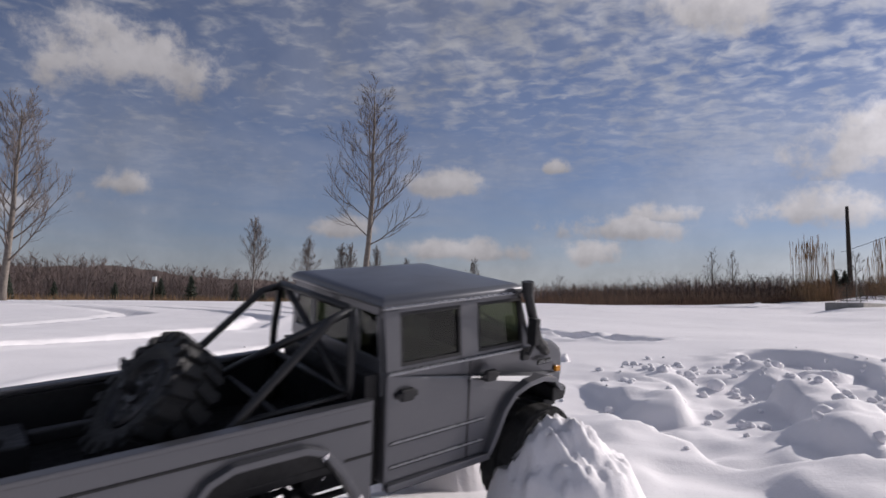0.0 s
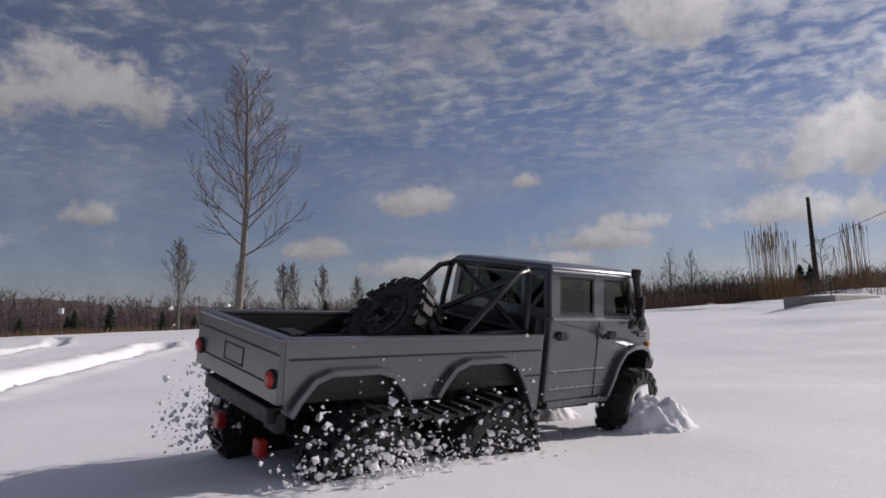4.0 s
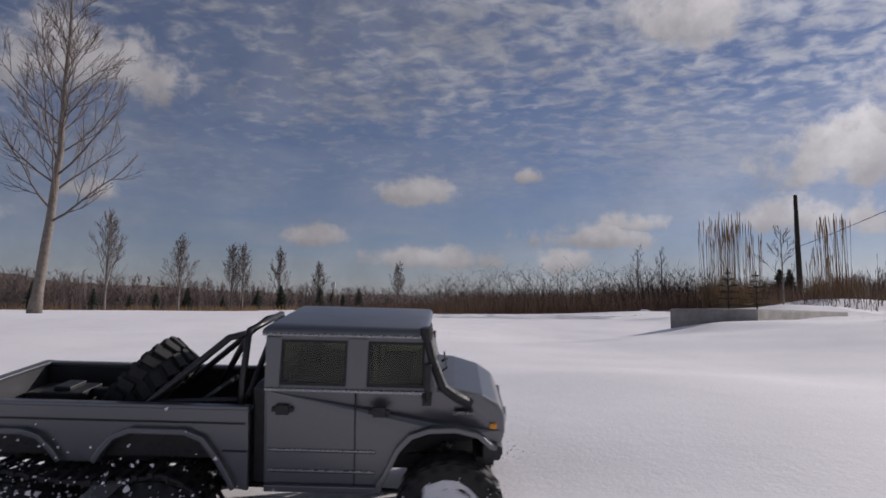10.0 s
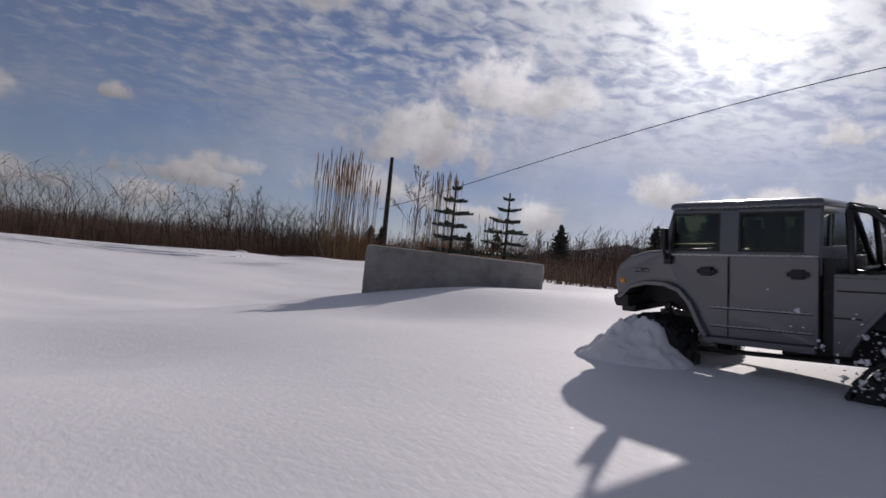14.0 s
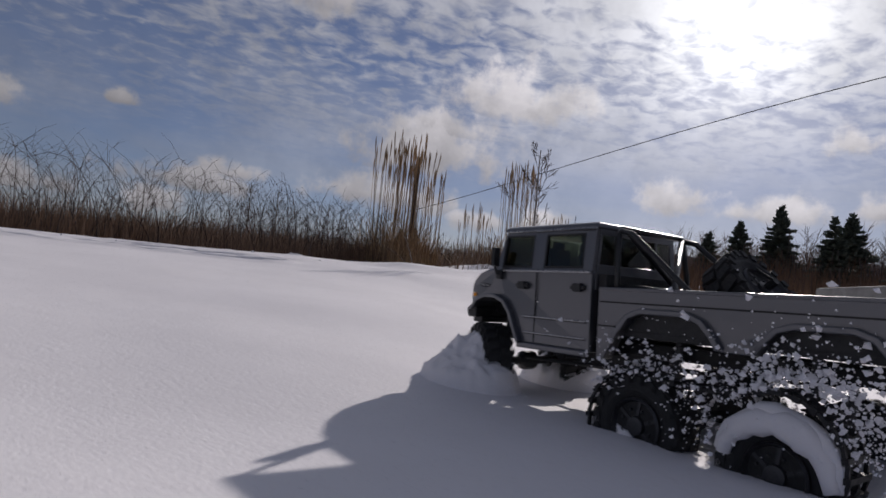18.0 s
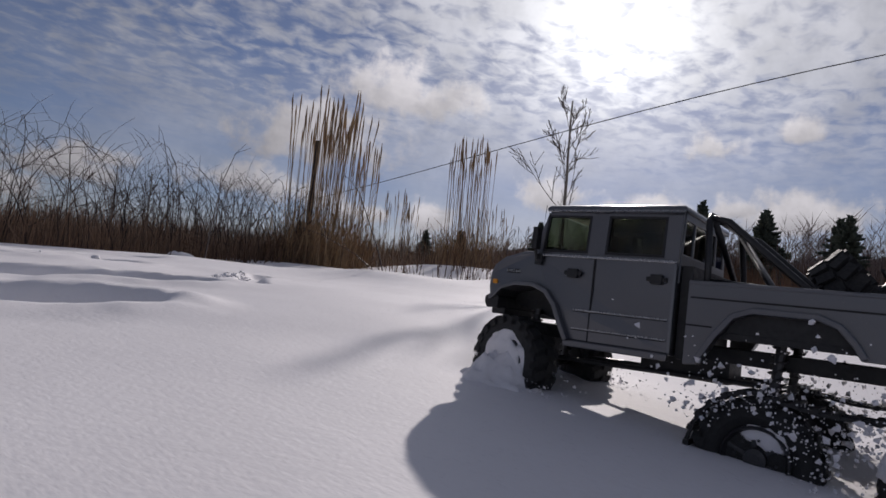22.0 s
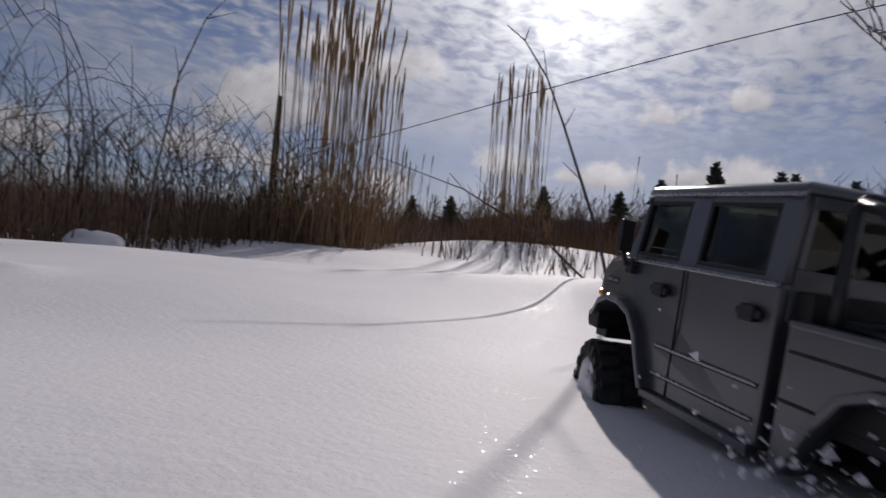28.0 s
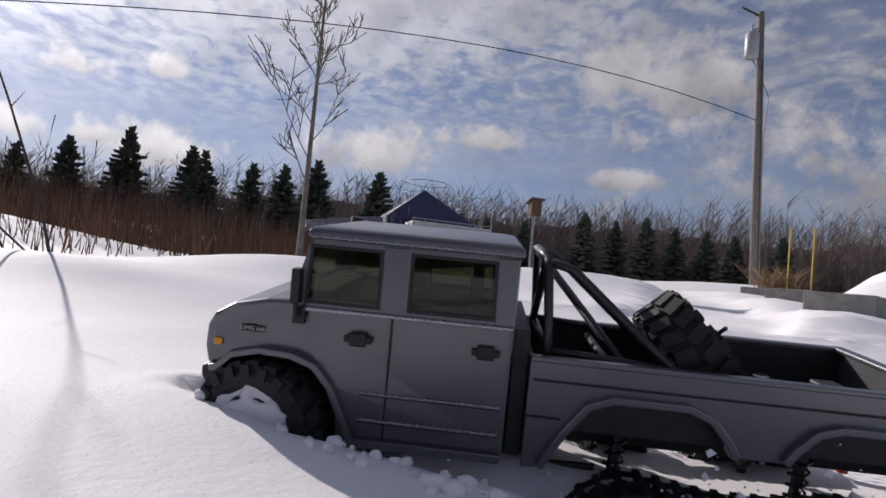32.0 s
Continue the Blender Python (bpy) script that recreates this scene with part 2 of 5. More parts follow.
def snow_material(name, grain):
    m = bpy.data.materials.new(name)
    m.use_nodes = True
    k = Nodes(m.node_tree)
    p = m.node_tree.nodes["Principled BSDF"]
    at = m.node_tree.nodes.new("ShaderNodeTexCoord").outputs["Object"]
    f = k.ramp(k.noise(at, 2.2, 5.0, 0.6), 0.3, 0.7)
    k.put(p.inputs["Base Color"], k.mix(f, (0.82, 0.80, 0.82, 1), (0.88, 0.86, 0.88, 1)))
    v = m.node_tree.nodes.new("ShaderNodeTexVoronoi")
    k.put(v.inputs["Vector"], at)
    v.inputs["Scale"].default_value = grain * 6.0
    pick = m.node_tree.nodes.new("ShaderNodeSeparateColor")
    k.put(pick.inputs[0], v.outputs["Color"])
    glint = k.math("GREATER_THAN", pick.outputs[0], 0.990)
    k.put(p.inputs["Roughness"], k.math("SUBTRACT", 0.75, k.math("MULTIPLY", glint, 0.62)))
    k.put(p.inputs["Specular IOR Level"], k.math("ADD", 0.3, k.math("MULTIPLY", glint, 0.7)))
    b1, b2, b3 = (m.node_tree.nodes.new("ShaderNodeBump") for _ in range(3))
    b1.inputs["Strength"].default_value, b1.inputs["Distance"].default_value = 0.16, 0.008
    k.put(b1.inputs["Height"], k.noise(at, 16.0, 4.0, 0.5))
    b2.inputs["Strength"].default_value, b2.inputs["Distance"].default_value = 0.35, 0.0018
    k.put(b2.inputs["Height"], k.noise(at, grain * 0.8, 3.0, 0.7))
    k.put(b2.inputs["Normal"], b1.outputs[0])
    b3.inputs["Strength"].default_value, b3.inputs["Distance"].default_value = 0.15, 0.001
    k.put(b3.inputs["Height"], k.math("MULTIPLY", glint, pick.outputs[1]))
    k.put(b3.inputs["Normal"], b2.outputs[0])
    k.put(p.inputs["Normal"], b3.outputs[0])
    return m


def paint_material():
    """Gunmetal paint with a fine flake, a clear coat and a little road film."""
    m = bpy.data.materials.new("gunmetal paint")
    m.use_nodes = True
    k = Nodes(m.node_tree)
    p = m.node_tree.nodes["Principled BSDF"]
    at = m.node_tree.nodes.new("ShaderNodeTexCoord").outputs["Object"]
    film = k.ramp(k.noise(at, 7.0, 4.0, 0.6), 0.35, 0.75)
    specks = k.ramp(k.noise(at, 420.0, 2.0, 0.6), 0.66, 0.74)
    k.put(p.inputs["Base Color"], k.mix(k.math("MULTIPLY", specks, 0.25), k.mix(film, (0.142, 0.145, 0.159, 1), (0.152, 0.154, 0.165, 1)), (0.30, 0.30, 0.32, 1)))
    k.put(p.inputs["Roughness"], k.ramp(film, 0.0, 1.0, 0.30, 0.37))
    p.inputs["Metallic"].default_value = 0.70
    p.inputs["Coat Weight"].default_value, p.inputs["Coat Roughness"].default_value = 0.25, 0.12
    return m


SNOW = snow_material("snow", 160.0)
PAINT = paint_material()
BLACK = material("black plastic", (0.016, 0.016, 0.018), 0.5, 0.0, 0.35, 30.0, 0.15, 500.0)
SATIN = material("black tube", (0.02, 0.02, 0.022), 0.38, 0.0, 0.3, 40.0)
RUBBER = material("tyre rubber", (0.022, 0.022, 0.023), 0.72, 0.0, 0.35, 60.0, 0.25, 700.0)
STEEL = material("dark steel", (0.08, 0.08, 0.085), 0.42, 0.7, 0.3, 60.0)
# Also colours the strips that stand for shade below the door ribs.
GROOVE = material("panel gap and rib shade", (0.012, 0.012, 0.014), 0.6)
RED = material("red lens", (0.42, 0.02, 0.015), 0.25, 0.0, 0.2, 60.0)
AMBER = material("amber lens", (0.75, 0.30, 0.02), 0.28, 0.0, 0.15, 60.0)
CHROME = material("bright trim", (0.55, 0.56, 0.58), 0.22, 0.9, 0.15, 60.0)
# Paler than the paint, so that its colour carries the sun's edge glints.
TRIM = material("glinting edge trim", (0.34, 0.345, 0.36), 0.26, 0.85, 0.15, 60.0)
BADGE = material("badge plate", (0.45, 0.46, 0.47), 0.35, 0.3, 0.1, 60.0)
SEAT = material("cabin lining", (0.02, 0.02, 0.022), 0.7, 0.0, 0.3, 40.0)
BARK = material("pale bark", (0.22, 0.19, 0.165), 0.85, 0.0, 0.45, 14.0, 0.5, 60.0, vary=0.2)
TWIG = material("grey twigs", (0.125, 0.100, 0.090), 0.8, 0.0, 0.35, 8.0, vary=0.25)
CANE = material("bramble canes", (0.055, 0.035, 0.032), 0.7, 0.0, 0.4, 9.0, vary=0.4)
STRAW = material("dry reeds", (0.33, 0.22, 0.115), 0.7, 0.0, 0.35, 6.0, color2=(0.19, 0.11, 0.055), vary=0.35)
WEED = material("dead weeds", (0.165, 0.092, 0.050), 0.85, 0.0, 0.4, 3.0, color2=(0.10, 0.058, 0.035), vary=0.4)
BROWN = material("winter wood", (0.235, 0.180, 0.158), 0.9, 0.0, 0.4, 0.3, color2=(0.165, 0.135, 0.125), vary=0.35)
NEEDLE = material("spruce needles", (0.055, 0.072, 0.055), 0.75, 0.0, 0.4, 4.0, color2=(0.080, 0.090, 0.062), vary=0.35)
CONCRETE = material("weathered concrete", (0.34, 0.325, 0.30), 0.9, 0.0, 0.4, 6.0, 0.5, 90.0)
POLE = material("weathered pole", (0.24, 0.22, 0.20), 0.85, 0.0, 0.35, 9.0, 0.4, 50.0)
DARKPOLE = material("dark pole", (0.045, 0.036, 0.03), 0.85, 0.0, 0.35, 9.0)
ENAMEL = material("grey enamel", (0.38, 0.40, 0.42), 0.45, 0.1, 0.15, 9.0)
WIRE = material("wire", (0.03, 0.03, 0.033), 0.5)
TARP = material("blue tarpaulin", (0.022, 0.028, 0.11), 0.6, 0.0, 0.35, 3.0, 0.3, 12.0)
WHITE = material("white panel", (0.55, 0.57, 0.57), 0.55, 0.0, 0.25, 3.0)
GALV = material("galvanised wire", (0.33, 0.34, 0.36), 0.4, 0.7, 0.2, 20.0)
TIMBER = material("old timber", (0.12, 0.075, 0.05), 0.85, 0.0, 0.35, 20.0)
YELLOW = material("yellow stake", (0.50, 0.36, 0.03), 0.6, 0.0, 0.2, 20.0)


def glass_material():
    m = bpy.data.materials.new("tinted window")
    m.use_nodes = True
    t = m.node_tree
    t.nodes.remove(t.nodes["Principled BSDF"])
    clear, gloss, mixed = t.nodes.new("ShaderNodeBsdfTransparent"), t.nodes.new("ShaderNodeBsdfGlossy"), t.nodes.new("ShaderNodeMixShader")
    clear.inputs[0].default_value = (0.40, 0.43, 0.35, 1)
    gloss.inputs["Roughness"].default_value = 0.012
    rim = t.nodes.new("ShaderNodeLayerWeight")
    rim.inputs["Blend"].default_value = 0.5
    k = Nodes(t)
    sheen = k.math("ADD", 0.045, k.math("MULTIPLY", k.math("POWER", rim.outputs["Facing"], 4.0), 0.6))
    t.links.new(sheen, mixed.inputs[0])
    t.links.new(clear.outputs[0], mixed.inputs[1])
    t.links.new(gloss.outputs[0], mixed.inputs[2])
    t.links.new(mixed.outputs[0], t.nodes["Material Output"].inputs[0])
    return m


GLASS = glass_material()


# ---- mesh helpers ----
class Mesh:
    """Collects vertices and faces for one mesh."""

    def __init__(self):
        self.v, self.f = [], []

    def add(self, verts, faces):
        n = len(self.v)
        self.v += [tuple(p) for p in verts]
        self.f += [tuple(i + n for i in f) for f in faces]
        return self

    def box(self, lo, hi, m=None):
        x0, y0, z0 = lo
        x1, y1, z1 = hi
        p = [Vector(c) for c in ((x0, y0, z0), (x1, y0, z0), (x1, y1, z0), (x0, y1, z0), (x0, y0, z1), (x1, y0, z1), (x1, y1, z1), (x0, y1, z1))]
        if m is not None:
            p = [m @ c for c in p]
        return self.add(p, [(3, 2, 1, 0), (4, 5, 6, 7), (0, 1, 5, 4), (1, 2, 6, 5), (2, 3, 7, 6), (3, 0, 4, 7)])

    def tube(self, path, radii, n=6):
        path = [Vector(p) for p in path]
        if not isinstance(radii, (list, tuple)):
            radii = [radii] * len(path)
        verts, faces = [], []
        side = None
        for i, p in enumerate(path):
            way = (path[min(i + 1, len(path) - 1)] - path[max(i - 1, 0)]).normalized()
            if side is None:
                side = way.orthogonal().normalized()
            side = (side - way * side.dot(way)).normalized()
            other = way.cross(side)
            for j in range(n):
                a = 2 * math.pi * j / n
                verts.append(p + radii[i] * (math.cos(a) * side + math.sin(a) * other))
        for i in range(len(path) - 1):
            for j in range(n):
                a, b = i * n + j, i * n + (j + 1) % n
                faces.append((a, b, b + n, a + n))
        faces += [tuple(reversed(range(n))), tuple(range(len(verts) - n, len(verts)))]
        return self.add(verts, faces)

    def spike(self, p, q, r):
        """A thin three-sided spike."""
        n = len(self.v)
        x, y, z = p
        self.v += [(x + r, y, z), (x - 0.5 * r, y + 0.87 * r, z + 0.3 * r), (x - 0.5 * r, y - 0.87 * r, z - 0.3 * r), tuple(q)]
        self.f += [(n, n + 1, n + 3), (n + 1, n + 2, n + 3), (n + 2, n, n + 3)]
        return self

    def prism(self, outline, y0, y1, shape=None):
        """A side outline of (x, z), drawn out from y0 to y1; shape moves each point."""
        n = len(outline)
        p = [(x, y0, z) for x, z in outline] + [(x, y1, z) for x, z in outline]
        if shape:
            p = [shape(*q) for q in p]
        faces = [tuple(range(n)), tuple(reversed(range(n, 2 * n)))]
        faces += [((i + 1) % n, i, i + n, (i + 1) % n + n) for i in range(n)]
        return self.add(p, faces)

    def lathe(self, profile, n=28, m=None):
        """A profile of (radius, y) turned about the y axis."""
        verts, faces = [], []
        for r, y in profile:
            for j in range(n):
                a = 2 * math.pi * j / n
                verts.append(Vector((r * math.cos(a), y, r * math.sin(a))))
        for i in range(len(profile) - 1):
            for j in range(n):
                a, b = i * n + j, i * n + (j + 1) % n
                faces.append((a, b, b + n, a + n))
        faces += [tuple(range(n)), tuple(reversed(range(len(verts) - n, len(verts))))]
        if m is not None:
            verts = [m @ q for q in verts]
        return self.add(verts, faces)

    def data(self, name, mat_, bevel=0.0, smooth=False):
        me = bpy.data.meshes.new(name)
        me.from_pydata(self.v, [], self.f)
        bm = bmesh.new()
        bm.from_mesh(me)
        bmesh.ops.recalc_face_normals(bm, faces=bm.faces)
        if bevel:
            edges = [e for e in bm.edges if len(e.link_faces) == 2 and e.calc_face_angle(0) > 0.5]
            bmesh.ops.bevel(bm, geom=edges, offset=bevel, segments=2, profile=0.6, affect="EDGES", clamp_overlap=True)
        bm.to_mesh(me)
        bm.free()
        me.materials.append(mat_)
        if smooth:
            me.polygons.foreach_set("use_smooth", [True] * len(me.polygons))
        return me

    def quick(self, name, mat_, smooth=False):
        me = bpy.data.meshes.new(name)
        me.from_pydata(self.v, [], self.f)
        me.materials.append(mat_)
        if smooth:
            me.polygons.foreach_set("use_smooth", [True] * len(me.polygons))
        return me


def part(name, mesh, parent, label="", m=None):
    ob = new(name, mesh)
    ob.parent = parent
    if m is not None:
        ob.matrix_basis = m
    if label:
        ob["label"] = label
    return ob


def cell(ix, iy, seed):
    h = (ix * 374761393 + iy * 668265263 + seed * 1442695041) & 0xFFFFFFFF
    h = ((h ^ (h >> 13)) * 1274126177) & 0xFFFFFFFF
    return ((h ^ (h >> 16)) & 0xFFFF) / 65535.0


def lattice(x, y, size, seed):
    """Smooth random heights from 0 to 1 on a grid of that size."""
    x, y = np.asarray(x, float) / size, np.asarray(y, float) / size
    ix, iy = np.floor(x).astype(np.int64), np.floor(y).astype(np.int64)
    fx, fy = x - ix, y - iy
    fx, fy = fx * fx * (3 - 2 * fx), fy * fy * (3 - 2 * fy)
    a, b, c, d = cell(ix, iy, seed), cell(ix + 1, iy, seed), cell(ix, iy + 1, seed), cell(ix + 1, iy + 1, seed)
    return (a * (1 - fx) + b * fx) * (1 - fy) + (c * (1 - fx) + d * fx) * fy


# ---- ground ----
# The snow lies higher before the front wheels than behind, where the truck has dug in: seconds, depth below the truck in front and behind.
SUNK = [(0, 0.112, 0.130), (3, 0.114, 0.130), (5.5, 0.121, 0.136), (10, 0.120, 0.136), (11, 0.108, 0.130), (12, 0.105, 0.145), (13, 0.098, 0.140), (15.5, 0.110, 0.160), (16, 0.112, 0.185), (17, 0.138, 0.215), (18, 0.130, 0.200), (19, 0.122, 0.190), (22, 0.118, 0.190), (23, 0.108, 0.165), (24, 0.085, 0.140), (25, 0.112, 0.190), (28, 0.095, 0.160), (29, 0.055, 0.170), (32, 0.045, 0.172)]
LEVELS = []
for t, x, y, z, a, e, w in TRUCK:
    for way, column in ((0.26, 1), (-0.24, 2)):
        deep = float(np.interp(t, [r[0] for r in SUNK], [r[column] for r in SUNK]))
        LEVELS.append((x + way * math.cos(radians(w)), y + way * math.sin(radians(w)), z - way * math.sin(radians(e)) - deep, 1.6 if t == 24 else 0.5))
LEVELS += [(x, y, z - (0.225 if t < 4 else 0.228 if t < 11.2 else 0.150 if t < 15.8 else 0.175 if t < 20 else 0.150 if t < 28.9 else 0.105), 0.6) for t, x, y, z, *_ in PATH[::2]]
LEVELS += [(-1.81, 21.0, 0.32, 3), (-12.6, 49.8, 0.46, 6), (8.32, 11.62, 0.39, 1.6), (8.62, 11.50, 0.40, 2), (9.6, 12.2, 0.43, 1), (10.7, 19.4, 0.50, 1), (13.5, 21.4, 0.59, 1.5), (15.8, 20.7, 0.80, 1.5),
           (11.35, 18.05, 0.55, 1), (10.34, 18.46, 0.48, 1), (26.3, 2.2, 1.47, 4), (12.4, 17.3, 0.60, 1), (29, 21, 1.35, 4), (25, 28.5, 1.0, 4),
           (-29, 52, 0.4, 6), (-24, 30, 0.3, 6), (0, 70, 0.7, 6), (40, 0, 1.6, 6), (14.4, 12.3, 0.64, 1.5), (17.2, 9.8, 0.80, 1.5), (21.2, 6.8, 0.98, 1.5), (27, 38, 0.9, 4), (0, -20, 0.0, 6), (20, 12, 1.0, 1.5),
           (9.9, 17.8, 0.452, 0.8), (9.80, 17.47, 0.448, 1.0), (6.1, 28.6, 0.45, 2), (0, 12, 0.15, 2), (-5, 5, 0.08, 2),
           (7.95, 12.02, 0.350, 0.6), (8.25, 11.78, 0.360, 0.9), (8.48, 11.66, 0.370, 1.2), (8.9, 10.8, 0.385, 2), (9.2, 10.5, 0.40, 3), (10.4, 9.45, 0.42, 3)]
RUTS = [
    ([(-0.15, 1.0), (0.05, 1.9), (0.20, 2.8), (0.24, 3.8), (0.18, 5.2), (-0.35, 8.0), (-1.9, 12.0), (-3.8, 16)], 0.12, 0.062),
    ([(-1.0, 1.2), (-0.8, 2.6), (-0.48, 3.8), (-0.40, 5.0), (-0.75, 7.2), (-1.9, 9.5), (-4.6, 13)], 0.12, 0.055),
    ([(-2.3, 1.5), (-1.9, 3.2), (-1.35, 5.0), (-1.6, 7.0), (-3.1, 9.8), (-6.5, 13.5)], 0.13, 0.055),
    ([(-3.8, 3.0), (-3.2, 5.2), (-3.4, 8.0), (-6, 11.5), (-9, 14)], 0.13, 0.06),
    ([(1.10, 1.20), (1.30, 1.72), (1.43, 2.2), (1.52, 2.60)], 0.14, 0.070),
    ([(1.30, 3.7), (1.12, 4.6), (0.98, 5.7), (0.62, 8.4), (-0.5, 12.0)], 0.12, 0.075),
    ([(5.0, 18.0), (8.0, 17.62), (9.15, 17.56), (9.50, 17.68)], 0.090, 0.055),
    ([(5.0, 18.7), (8.0, 18.32), (9.15, 18.22), (10.05, 18.58)], 0.090, 0.050),
    ([(5.5, 17.9), (7.5, 17.35), (8.4, 17.0), (8.9, 16.84), (9.2, 16.78)], 0.12, 0.080),
    ([(6.4, 17.2), (7.6, 16.78), (8.4, 16.48), (8.82, 16.33)], 0.12, 0.075),
    ([(10.02, 17.47), (9.89, 17.38), (9.82, 17.26), (9.75, 17.10)], 0.050, 0.022),
    ([(13.8, 16.2), (13.2, 14.6), (14.4, 13.2), (17.5, 11.0), (22, 8.0)], 0.6, 0.16),
]


def near_line(x, y, line):
    best = np.full(x.shape, 1e9)
    for (ax, ay), (bx, by) in zip(line, line[1:]):
        dx, dy = bx - ax, by - ay
        s = np.clip(((x - ax) * dx + (y - ay) * dy) / (dx * dx + dy * dy), 0, 1)
        best = np.minimum(best, np.hypot(x - ax - s * dx, y - ay - s * dy))
    return best


def height(x, y):
    x, y = np.atleast_1d(np.asarray(x, float)), np.atleast_1d(np.asarray(y, float))
    top, low = np.zeros(x.shape), np.zeros(x.shape)
    for px, py, pz, w in LEVELS:
        k = w / ((x - px) ** 2 + (y - py) ** 2 + 0.14) ** 1.4
        top += k * pz
        low += k
    z = top / low
    z += 0.020 * (lattice(x, y, 0.9, 1) - 0.5) + 0.05 * (lattice(x, y, 4.0, 2) - 0.5) + 0.006 * (lattice(x, y, 0.22, 3) - 0.5)
    rough = lattice(x, y, 0.11, 4) * 0.6 + lattice(x, y, 0.045, 5) * 0.4
    for line, half, deep in RUTS:
        r = near_line(x, y, line) / half
        wob = 0.80 + 0.4 * lattice(x, y, 1.1, 6)
        wander = r + 0.30 * (lattice(x, y, 0.16, 16) - 0.5)
        wall = np.clip((1.22 - wander) / 0.42, 0, 1)
        z -= deep * wob * wall * wall * (3 - 2 * wall) * (1.0 - 0.25 * rough)
        z += 0.28 * deep * (0.10 + 0.90 * rough) * np.exp(-((r - 1.65) / 0.45) ** 2)
    mask = np.exp(-(((x - 1.12) / 0.55) ** 2 + ((y - 1.95) / 0.60) ** 2) ** 2) + np.exp(-(((x - 0.85) / 0.50) ** 2 + ((y - 1.35) / 0.70) ** 2) ** 2)
    mask = mask + 0.9 * np.exp(-(((x - 0.95) / 0.42) ** 2 + ((y - 4.45) / 0.62) ** 2) ** 2)
    ridge = 1 - np.abs(2 * lattice(x, y, 0.26, 7) - 1)
    crag = 1 - np.abs(2 * lattice(x, y, 0.13, 8) - 1)
    blocky = np.clip((lattice(x, y, 0.21, 21) - 0.45) / 0.16, 0, 1)
    z += np.minimum(mask, 1) * (0.030 * ridge + 0.030 * crag * lattice(x, y, 0.4, 13) + 0.020 * lattice(x, y, 0.065, 12) + 0.05 * lattice(x, y, 0.7, 14) + 0.050 * blocky * blocky * (3 - 2 * blocky) - 0.085)
    # the ploughed heap beside the blocks
    pile = 1.0 - np.hypot((x - 17.0) / 2.1, (y - 6.5) / 2.1)
    z += np.clip(pile, 0, 1) * 1.5 * (0.85 + 0.3 * lattice(x, y, 0.5, 9))
    return z


def floor_at(x, y):
    return float(height(x, y)[0])


def steps(lo, hi, fine, out, grow=1.25, far=900.0):
    a = list(np.arange(lo, hi, fine))
    step, v = fine, hi
    after = []
    while v < out + far:
        after.append(v)
        step = min(step * grow, 60.0)
        v += step
    step, v, before = fine, lo, []
    while v > -far:
        step = min(step * grow, 60.0)
        v -= step
        before.append(v)
    return np.array(before[::-1] + a + after)


def build_ground():
    xs, ys = steps(-2.6, 12.4, 0.035, 12.4, 1.09), steps(0.0, 19.6, 0.035, 19.6, 1.09)
    xs = np.sort(np.r_[xs, np.arange(0.2, 2.5, 0.035) + 0.0175])
    ys = np.sort(np.r_[ys, np.arange(0.5, 3.6, 0.035) + 0.0175, np.arange(16.0, 17.9, 0.035) + 0.0175])
    xs = np.sort(np.r_[xs, np.arange(8.0, 10.2, 0.035) + 0.0191])
    gx, gy = np.meshgrid(xs, ys)
    gz = height(gx.ravel(), gy.ravel())
    co = np.stack([gx.ravel(), gy.ravel(), gz], -1)
    nx, ny = len(xs), len(ys)
    idx = np.arange(nx * ny).reshape(ny, nx)
    quads = np.stack([idx[:-1, :-1], idx[:-1, 1:], idx[1:, 1:], idx[1:, :-1]], -1).reshape(-1, 4)
    me = bpy.data.meshes.new("ground")
    me.vertices.add(len(co))
    me.vertices.foreach_set("co", co.ravel())
    me.loops.add(quads.size)
    me.loops.foreach_set("vertex_index", quads.ravel())
    me.polygons.add(len(quads))
    me.polygons.foreach_set("loop_start", np.arange(0, quads.size, 4))
    me.polygons.foreach_set("use_smooth", np.ones(len(quads), bool))
    me.update(calc_edges=True)
    me.materials.append(SNOW)
    tagged(new("ground", me), "deep white snow field with old wheel ruts", "snow", kind="structure")


build_ground()


# ---- the truck ----
AXLES = (0.235, -0.084, -0.250)
AXLE_Z, TYRE = -0.090, 0.063
FRONT_ARCH = [(0.166, -0.058), (0.176, -0.040), (0.188, -0.014), (0.202, 0.002), (0.222, 0.009), (0.252, 0.009), (0.278, 0.002), (0.298, -0.012)]
MID_ARCH = [(-0.004, -0.062), (-0.022, -0.030), (-0.040, -0.006), (-0.058, 0.001), (-0.120, 0.001), (-0.138, -0.006), (-0.152, -0.022), (-0.160, -0.035)]
REAR_ARCH = [(-0.205, -0.035), (-0.214, -0.022), (-0.228, -0.008), (-0.245, -0.003), (-0.300, -0.003), (-0.316, -0.009), (-0.330, -0.026), (-0.338, -0.040)]


def tyre_mesh():
    m = Mesh()
    w = 0.0225
    m.lathe([(0.033, -w * 0.72), (0.043, -w * 0.98), (0.052, -w * 0.98), (0.0575, -w * 0.8), (0.0585, 0), (0.0575, w * 0.8), (0.052, w * 0.98), (0.043, w * 0.98), (0.033, w * 0.72)], 32)
    return m.data("tyre", RUBBER)


